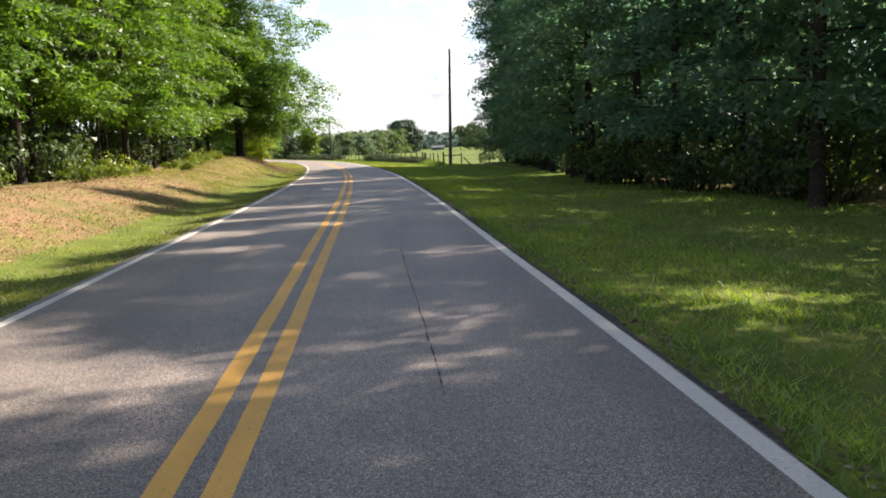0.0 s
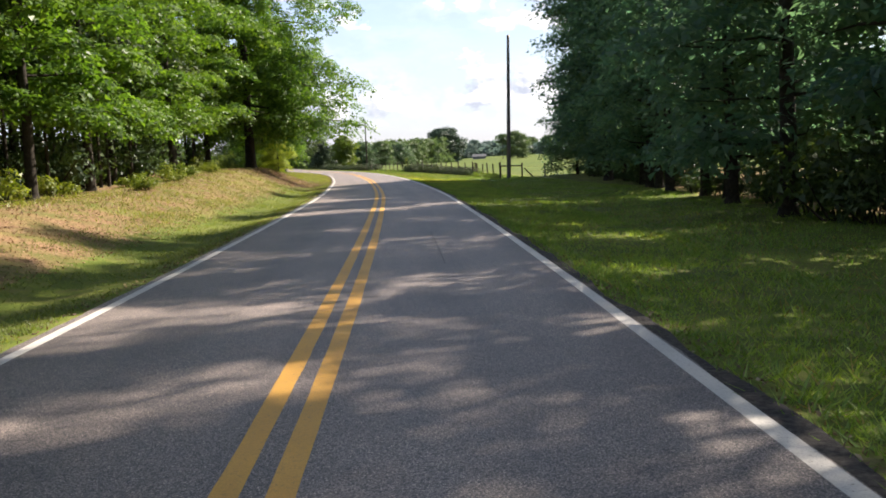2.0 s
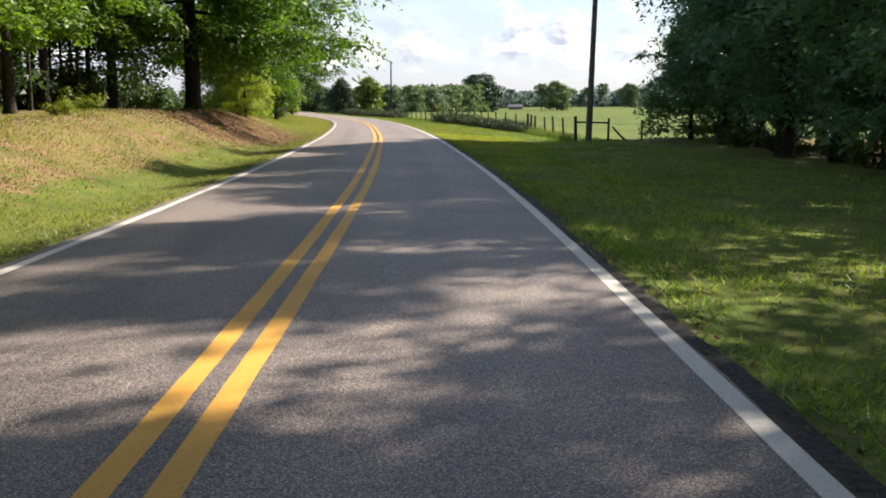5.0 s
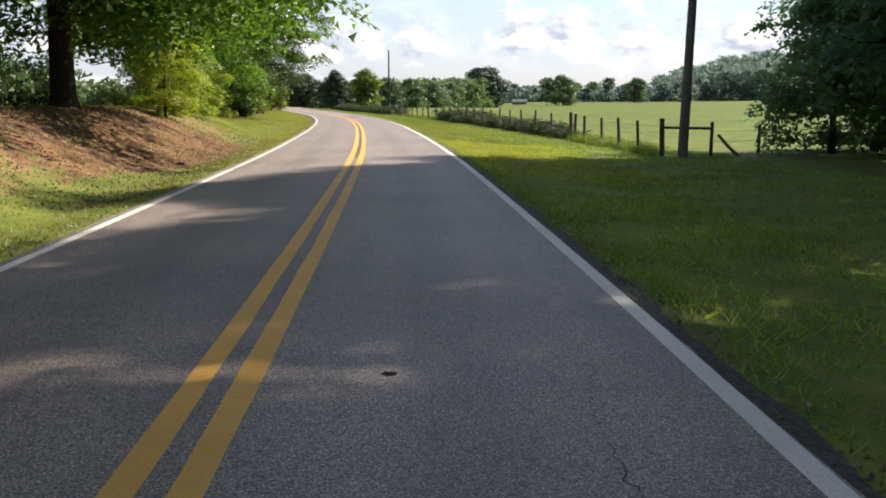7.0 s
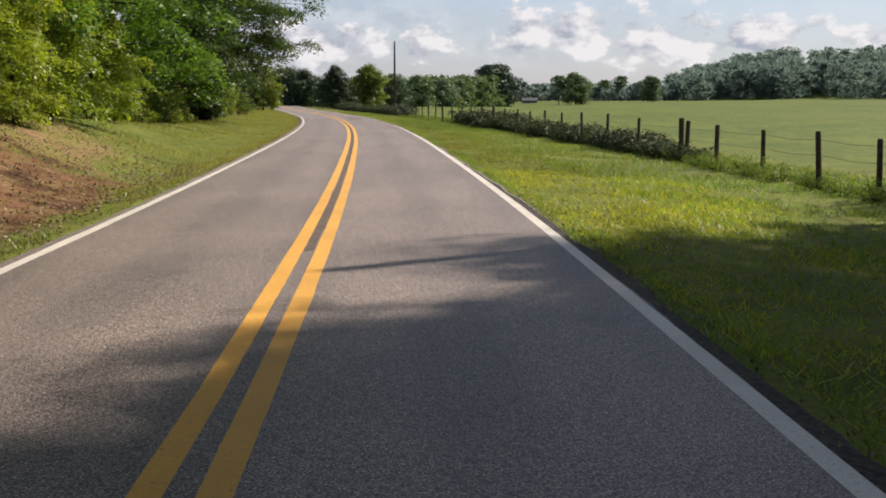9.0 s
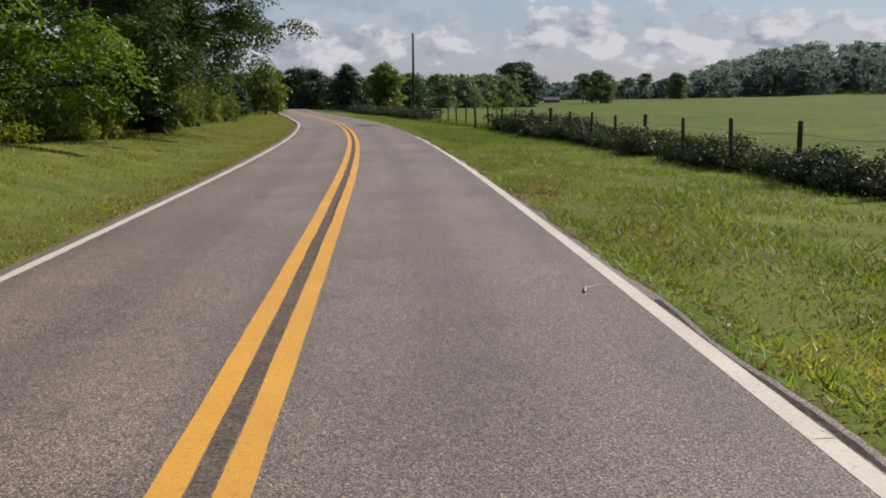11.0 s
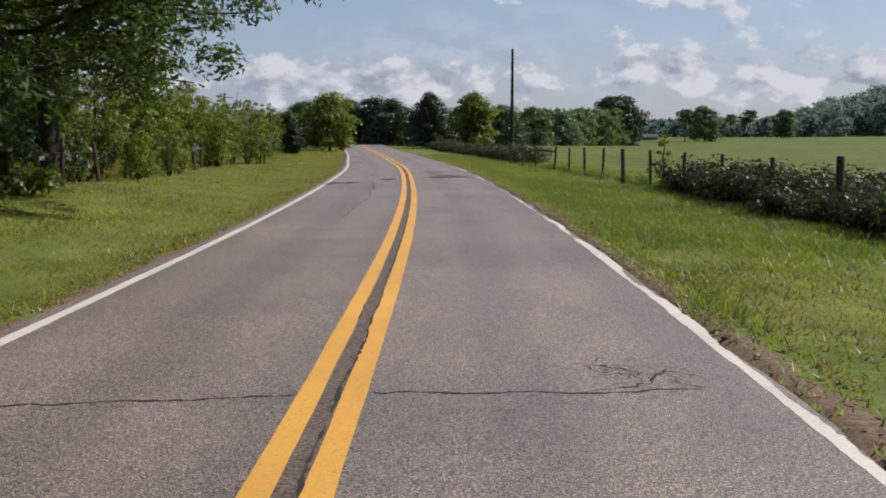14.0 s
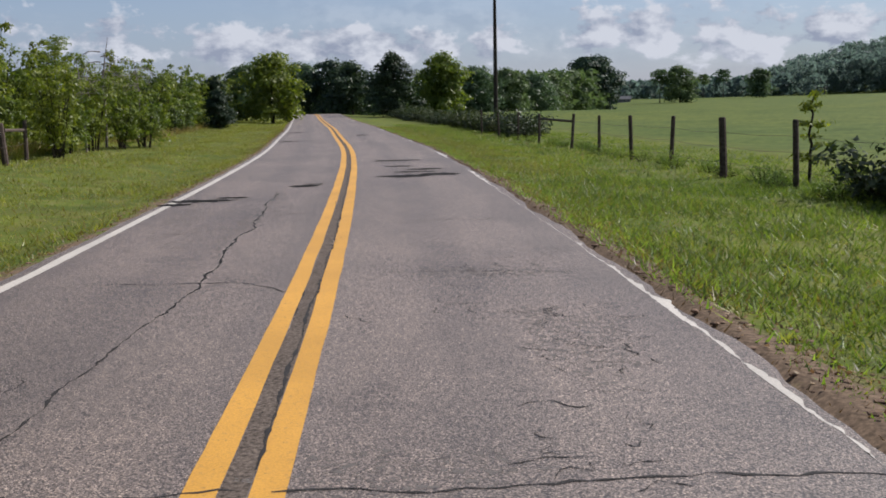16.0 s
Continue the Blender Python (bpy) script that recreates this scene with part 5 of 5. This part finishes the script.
def crack(y0, o0, y1, o1, w=0.012, seed=0, jit=0.05):
    rng = np.random.default_rng(seed)
    n = max(6, int(math.hypot(y1 - y0, o1 - o0) / 0.07))
    pts, ws = [], []
    wig = np.cumsum(rng.normal(size=n + 1)) * jit * 0.3 + rng.normal(size=n + 1) * jit * 0.12
    wig -= np.linspace(wig[0], wig[-1], n + 1)
    d = np.array([y1 - y0, o1 - o0])
    d /= np.linalg.norm(d)
    for i in range(n + 1):
        g = i / n
        pts.append((y0 + (y1 - y0) * g - d[1] * wig[i], o0 + (o1 - o0) * g + d[0] * wig[i]))
        ws.append(1.15 * w * (0.15 + 1.1 * rng.random() ** 1.5) * (0.4 if i in (0, n) else 1))
    strip("crack", pts, ws, TAR, road)


def pothole(y, o, ly, lo, seed):
    """A shallow broken patch with a ragged rim."""
    rng = np.random.default_rng(seed)
    n = 34
    rim, vs, fs = [], [], []
    for i in range(n):
        a = 2 * math.pi * i / n
        r = 0.45 + 0.75 * rng.random()
        rim.append((y + math.sin(a) * ly * r, o + math.cos(a) * lo * (0.75 + 0.35 * rng.random())))
    for scale, dz in ((1.0, 0.004), (0.8, 0.003), (0.0, 0.003)):
        for yy, oo in rim:
            x, wy = at(y + (yy - y) * scale, o + (oo - o) * scale)
            vs.append((float(x), float(wy), float(road_z(wy)) + dz + rng.random() * 0.003))
    for q in range(2):
        for i in range(n):
            j = (i + 1) % n
            fs.append((q * n + i, q * n + j, (q + 1) * n + j, (q + 1) * n + i))
    part("pothole", from_faces("pothole", vs, fs, BROKEN), road, "dark broken patch of asphalt")


def net_cracks(y, o, ry, ro, n, seed):
    rng = np.random.default_rng(seed)
    for k in range(n):
        a, b = y + ry * (2 * rng.random() - 1), o + ro * (2 * rng.random() - 1)
        turn = rng.random() * 3.1416
        ln = 0.12 + 0.25 * rng.random()
        crack(a, b, a + ln * math.sin(turn), b + ln * math.cos(turn), 0.005, seed * 50 + k, 0.12)

# seams and cracks
crack(10.0, 1.27, 19.2, 1.27, 0.008, 1, 0.01)
crack(36.0, 1.31, 42.4, 1.29, 0.007, 2, 0.01)
crack(114.6, -2.5, 114.66, -0.2, 0.010, 3)
crack(120.0, -2.6, 120.2, -0.75, 0.011, 4)
crack(120.5, 0.3, 120.4, 1.9, 0.008, 14)
crack(128.1, -2.6, 128.4, -0.2, 0.014, 5)
crack(128.45, 0.25, 128.55, 2.3, 0.012, 6)
crack(129.2, 1.7, 128.6, 2.35, 0.011, 15, 0.12)
crack(128.5, 1.6, 129.1, 2.2, 0.009, 16, 0.12)
crack(136.9, -2.6, 137.6, -0.25, 0.012, 7)
crack(134.75, 1.2, 134.95, 2.7, 0.0042, 8, 0.08)
crack(135.3, 2.0, 134.5, 2.35, 0.0035, 71, 0.1)
crack(134.6, 2.1, 135.1, 2.6, 0.0035, 72, 0.1)
net_cracks(134.9, 2.1, 0.5, 0.5, 5, 73)
crack(142.95, -2.5, 142.78, 0.0, 0.014, 9, 0.06)
crack(142.75, 0.15, 142.68, 2.65, 0.013, 10, 0.06)
crack(141.0, -1.25, 147.0, -1.02, 0.011, 11, 0.04)
crack(147.0, -1.02, 156.4, -1.18, 0.015, 12, 0.045)
crack(147.55, -1.9, 147.5, -0.72, 0.010, 13, 0.05)
crack(147.5, -0.72, 147.0, -0.2, 0.010, 18, 0.05)
crack(147.8, 0.9, 147.55, 2.3, 0.010, 19, 0.12)
crack(150.6, -2.2, 151.3, -1.2, 0.010, 21, 0.1)
crack(151.5, 0.9, 151.7, 2.1, 0.010, 22, 0.12)
crack(152.6, -0.95, 152.9, -0.3, 0.012, 23, 0.1)
crack(168.0, -2.4, 168.4, -0.5, 0.012, 24, 0.1)
crack(172.0, 0.5, 172.3, 2.4, 0.012, 25, 0.1)
crack(98.6, -2.5, 98.9, -1.4, 0.008, 26, 0.08)
crack(67.5, 1.9, 70.5, 2.15, 0.0032, 27, 0.1)
crack(40.3, -0.03, 44.0, 0.02, 0.004, 28, 0.04)
crack(37.0, 0.0, 40.2, -0.02, 0.004, 29, 0.04)
pothole(155.05, -2.3, 0.28, 0.55, 1)
pothole(154.5, -2.6, 0.2, 0.3, 2)
pothole(155.5, -1.85, 0.14, 0.3, 31)
pothole(157.5, -0.76, 0.26, 0.32, 3)
pothole(157.9, -0.6, 0.12, 0.2, 32)
pothole(159.4, 1.2, 0.34, 0.6, 4)
pothole(159.7, 1.95, 0.4, 0.5, 5)
pothole(160.6, 1.5, 0.2, 0.5, 33)
pothole(161.4, 1.75, 0.25, 0.45, 34)
pothole(165.0, 1.3, 0.2, 0.7, 6)
pothole(162.6, 1.2, 0.2, 0.4, 7)
pothole(180.0, -2.2, 0.5, 0.5, 8)
pothole(192.6, -2.2, 0.6, 0.5, 9)
pothole(40.4, 0.24, 0.06, 0.035, 10)
pothole(186.0, 1.2, 0.5, 0.4, 11)
pothole(70.2, 0.93, 0.05, 0.05, 12)
net_cracks(145.1, 1.9, 0.9, 0.35, 26, 41)
net_cracks(147.7, 1.5, 0.35, 0.8, 16, 42)
net_cracks(129.0, 2.0, 0.3, 0.4, 9, 43)
net_cracks(150.5, -2.0, 1.3, 0.4, 14, 44)
net_cracks(143.2, 1.6, 0.7, 0.5, 10, 60)
net_cracks(146.4, 0.9, 0.7, 0.5, 8, 61)
net_cracks(144.0, -1.9, 0.7, 0.5, 8, 62)
net_cracks(148.8, 1.9, 0.7, 0.5, 10, 63)
net_cracks(153.0, -0.9, 1.5, 0.3, 12, 45)


WORN = make_paint("dark_worn_asphalt", (0.085, 0.074, 0.067), (0.13, 0.112, 0.1), 0.555, 14)


def worn_patch(y, o, ly, lo, seed):
    """A ragged area where the surface has broken up and darkened."""
    rng = np.random.default_rng(seed)
    n = 30
    vs = []
    for i in range(n):
        a = 2 * math.pi * i / n
        r = 0.6 + 0.5 * rng.random()
        x, wy = at(y + math.sin(a) * ly * r, o + math.cos(a) * lo * r)
        vs.append((float(x), float(wy), float(road_z(wy)) + 0.0014))
    x, wy = at(y, o)
    vs.append((float(x), float(wy), float(road_z(wy)) + 0.0014))
    part("worn_patch", from_faces("worn_patch", vs, [(i, (i + 1) % n, n) for i in range(n)], WORN), road, "dark crazed patch of worn asphalt")


for seed, (y, o, ly, lo) in enumerate(((145.1, 1.85, 1.1, 0.45), (142.9, 0.6, 0.35, 0.7), (147.6, 1.5, 0.3, 0.9), (128.9, 2.0, 0.6, 0.4), (151.6, -1.15, 2.6, 0.16), (154.9, -1.05, 1.6, 0.14), (152.8, -2.1, 1.4, 0.3), (155.2, -2.2, 0.9, 0.6), (160.4, 1.6, 1.6, 0.8), (165.0, 1.2, 1.2, 0.7), (158.0, -0.7, 0.9, 0.4), (137.2, -1.0, 0.3, 0.7))):
    worn_patch(y, o, ly, lo, 700 + seed)

# open joint along the inner edge of the right-hand yellow line
for k in range(30):
    y0 = 108.0 + k * 2.5
    crack(y0, 0.05 + 0.006 * math.sin(k * 2.3), y0 + 1.7 + 0.9 * abs(math.sin(k * 1.7)), 0.05 + 0.006 * math.sin(k * 3.1 + 1), 0.008 + 0.006 * abs(math.sin(k)), 500 + k, 0.014)
    if k % 3 == 0:
        crack(y0 + 0.4, -0.055, y0 + 1.6, -0.058, 0.006, 560 + k, 0.012)


def sprayed_letters():
    """Faded survey marks sprayed on the lane, too worn to read: plain bars in two rows."""
    rng = np.random.default_rng(33)
    for row, (y, n) in enumerate(((122.4, 7), (123.4, 5))):
        for k in range(n):
            o = 0.85 + row * 0.2 + k * 0.29 + rng.normal() * 0.02
            strip("paint_bar", [(y - 0.28, o), (y, o + 0.02), (y + 0.28, o + rng.normal() * 0.06)], [0.05, 0.06, 0.045], GREEN_SPRAY, road, 0.005, "worn green sprayed bar")
            if k % 2 == row:
                yy = y + 0.22 * rng.normal()
                strip("paint_bar", [(yy, o + 0.05), (yy + 0.02, o + 0.12), (yy, o + 0.19)], [0.05, 0.06, 0.04], GREEN_SPRAY, road, 0.006, "worn green sprayed bar")


sprayed_letters()

# forked twig lying on the lane
twig = tagged(new("twig"), "small pale forked twig lying on the asphalt", "twig")


def on_road(y, o, z):
    x, yy = at(y, o)
    return (float(x), float(yy), z)


v, f = tube([on_road(106.07, 2.36, 0.012), on_road(106.18, 2.39, 0.02), on_road(106.28, 2.40, 0.016)], [0.008, 0.009, 0.005], 6)
part("stem", from_faces("stem", v, f, TWIG), twig)
v, f = tube([on_road(106.18, 2.39, 0.02), on_road(106.27, 2.5, 0.022), on_road(106.31, 2.61, 0.012)], [0.007, 0.006, 0.003], 6)
part("branch", from_faces("branch", v, f, TWIG), twig)


def clods(name, y0, y1, o0, o1, n, size, mat, seed, label):
    """Lumps of soil and turf, joined."""
    rng = np.random.default_rng(seed)
    ico = bmesh.new()
    bmesh.ops.create_icosphere(ico, subdivisions=1, radius=1)
    bv = np.array([v.co for v in ico.verts])
    bf = np.array([[v.index for v in f.verts] for f in ico.faces])
    ico.free()
    vs, fs = [], []
    for k in range(n):
        y, o = y0 + (y1 - y0) * rng.random(), o0 + (o1 - o0) * rng.random()
        x, yy = at(y, o)
        s = size * (0.4 + rng.random()) * np.array([1, 1, 0.4]) * (0.8 + 0.5 * rng.random(3))
        z = float(ground_z(y, o))
        vs.append(bv * s * (0.75 + 0.5 * rng.random((len(bv), 1))) + (float(x), float(yy), z + 0.1 * s[2]))
        fs.append(bf + k * len(bv))
    return tagged(new(name, mesh_np(name, np.concatenate(vs), np.concatenate(fs), mat)), label, "soil", kind="stuff")


clods("edge_soil", 108, 200, 2.78, 3.5, 1400, 0.03, EDGE_DIRT, 1, "crumbs of brown soil along the asphalt edge")
clods("edge_soil", 20, 200, -3.02, -3.35, 400, 0.028, EDGE_DIRT, 2, "crumbs of brown soil along the asphalt edge")
clods("red_soil", 115.2, 116.8, 3.05, 3.8, 120, 0.055, make_plain("red_clay", ((0.06, 0.024, 0.014), (0.22, 0.085, 0.05)), 14, 0.95, 0.02), 3, "patch of bare red clay by the road")

# ---- grass, too many blades to count ----
def grass(name, y0, y1, o0, o1, n, h0, h1, width, mat, seed, label, bias=1.0):
    rng = np.random.default_rng(seed)
    y = y0 + (y1 - y0) * rng.random(n)
    o = o0 + (o1 - o0) * rng.random(n) ** bias
    # tufts: pull blades to uneven patches
    keep = rng.random(n) < 0.7 + 0.35 * wob(o * 2.1, y * 2.3) + 0.25 * wob(o, y, 0.6)
    keep &= rng.random(n) > 0.9 * bare_bank(y, o)
    y, o = y[keep], o[keep]
    n = len(y)
    x, yy = at(y, o)
    z = ground_z(y, o) - 0.01
    p = np.stack([x, yy, z], -1)
    a = rng.random(n) * 2 * math.pi
    tall = (h0 + (h1 - h0) * rng.random(n) ** 1.6) * (0.8 + 0.35 * wob(o * 1.4, y * 1.2))
    lean = rng.normal(size=(n, 2)) * 0.8
    side = np.stack([np.cos(a), np.sin(a), 0 * a], -1) * width * (0.6 + 0.8 * rng.random((n, 1)))
    tip = p + np.stack([lean[:, 0] * tall, lean[:, 1] * tall, tall], -1)
    v = np.stack([p - side, p + side, tip], 1).reshape(-1, 3)
    me = mesh_np(name, v, np.arange(3 * n).reshape(-1, 3), mat)
    return tagged(new(name, me), label, "grass", kind="stuff")


grass("verge_grass", 3, 86, 3.18, 6.2, 105000, 0.03, 0.12, 0.010, GRASS, 1, "short green grass in the shade of the woods", 1.2)
grass("verge_grass", 86, 105, 3.18, 7.5, 40000, 0.03, 0.12, 0.010, GRASS_SUNLIT, 10, "short yellow-green grass on the road verge", 1.2)
grass("verge_grass", 104, 205, 3.18, 6.2, 140000, 0.03, 0.13, 0.010, GRASS_OLIVE, 11, "short olive-green grass on the road verge", 1.2)
grass("verge_grass", 137, 160, 3.5, 9.5, 55000, 0.06, 0.2, 0.009, GRASS_LUSH, 19, "thick green grass on the verge")
grass("dead_grass", 108, 200, 2.82, 3.6, 15000, 0.02, 0.09, 0.008, GRASS_DEAD, 21, "dead brown grass along the crumbling asphalt edge")
grass("dead_grass", 104, 205, 3.3, 5.6, 17000, 0.03, 0.1, 0.009, GRASS_DEAD, 27, "brown dead blades mixed into the verge", 1.5)
grass("dead_grass", 5, 108, 2.9, 3.3, 9000, 0.02, 0.08, 0.008, GRASS_DEAD, 22, "dead brown grass along the asphalt edge")
grass("dead_grass", 10, 200, -2.9, -3.4, 12000, 0.02, 0.08, 0.008, GRASS_DEAD, 23, "dead brown grass along the asphalt edge")
grass("verge_grass", 10, 104, 5.4, 12.5, 86000, 0.05, 0.15, 0.013, GRASS, 2, "green grass between the verge and the woods")
grass("verge_grass", 104, 215, 5.0, 12.5, 98000, 0.06, 0.18, 0.013, GRASS_LUSH, 12, "lush green grass between the verge and the fence")
grass("verge_grass", 10, 96, -3.08, -6.3, 80000, 0.03, 0.11, 0.010, GRASS_OLIVE, 3, "short olive-green grass beside the road", 1.2)
grass("verge_grass", 96, 240, -3.08, -6.5, 115000, 0.03, 0.12, 0.010, GRASS_OLIVE, 13, "short olive-green grass beside the road", 1.2)
grass("bank_grass", 45, 240, -5.5, -10.5, 90000, 0.05, 0.16, 0.013, GRASS_OLIVE, 4, "taller green grass on the bank")
grass("dry_grass", 96, 215, -3.1, -9.5, 26000, 0.05, 0.16, 0.009, GRASS_STRAW, 5, "straw-coloured seed heads in the verge", 1.1)
grass("dry_grass", 92, 205, 3.2, 8.5, 30000, 0.04, 0.15, 0.009, GRASS_STRAW, 15, "straw-coloured dry blades in the verge", 1.6)
grass("dry_grass", 4, 92, 3.2, 9.0, 14000, 0.05, 0.18, 0.008, GRASS_STRAW, 18, "pale seed stalks standing in the shaded verge", 1.2)
grass("edge_tufts", 3, 132, 2.9, 3.5, 26000, 0.04, 0.16, 0.010, GRASS, 16, "ragged grass tufts at the asphalt edge")
grass("edge_tufts", 132, 200, 2.98, 3.7, 13000, 0.04, 0.15, 0.010, GRASS, 17, "ragged grass tufts beside the crumbling asphalt edge")
grass("hedge_grass", 148, 182, -10.2, -13.6, 16000, 0.25, 0.85, 0.012, GRASS_STRAW, 24, "long dry grass grown through the foot of the hedgerow")
grass("hedge_grass", 182, 240, -8.3, -11.2, 14000, 0.2, 0.7, 0.014, GRASS_STRAW, 26, "long dry grass along the foot of the hedgerow")
grass("hedge_grass", 148, 182, -9.9, -14.0, 18000, 0.2, 0.75, 0.014, GRASS_OLIVE, 25, "long olive grass at the foot of the hedgerow")
grass("verge_weeds", 95, 205, 4.2, 11.5, 13000, 0.1, 0.28, 0.010, GRASS_LUSH, 6, "taller weeds scattered through the verge")


def litter(name, y0, y1, o0, o1, n, size, seed, label):
    rng = np.random.default_rng(seed)
    y, o = y0 + (y1 - y0) * rng.random(n), o0 + (o1 - o0) * rng.random(n)
    x, yy = at(y, o)
    c = np.stack([x, yy, ground_z(y, o) + 0.015], -1)
    v, f = leaves(rng, c, np.full((n, 3), 0.01), np.ones(n, int), size, 0.0)
    return tagged(new(name, mesh_np(name, v, f, STRAW)), label, "leaf litter", kind="stuff")


litter("leaf_litter", 6, 78, -4.9, -9.5, 26000, 0.042, 7, "dry brown leaves and cut straw on the bank")
litter("leaf_litter", 80, 108, -3.4, -10.0, 16000, 0.055, 8, "dry brown leaves on the bare bank under the oak")
litter("edge_litter", 90, 200, 2.95, 3.45, 3000, 0.035, 9, "dead grass and crumbs along the asphalt edge")
litter("edge_litter", 10, 200, -2.93, -3.3, 2500, 0.035, 10, "dead grass and crumbs along the asphalt edge")
litter("edge_litter", 5, 100, 2.92, 3.18, 2600, 0.035, 11, "dead grass and crumbs along the asphalt edge")
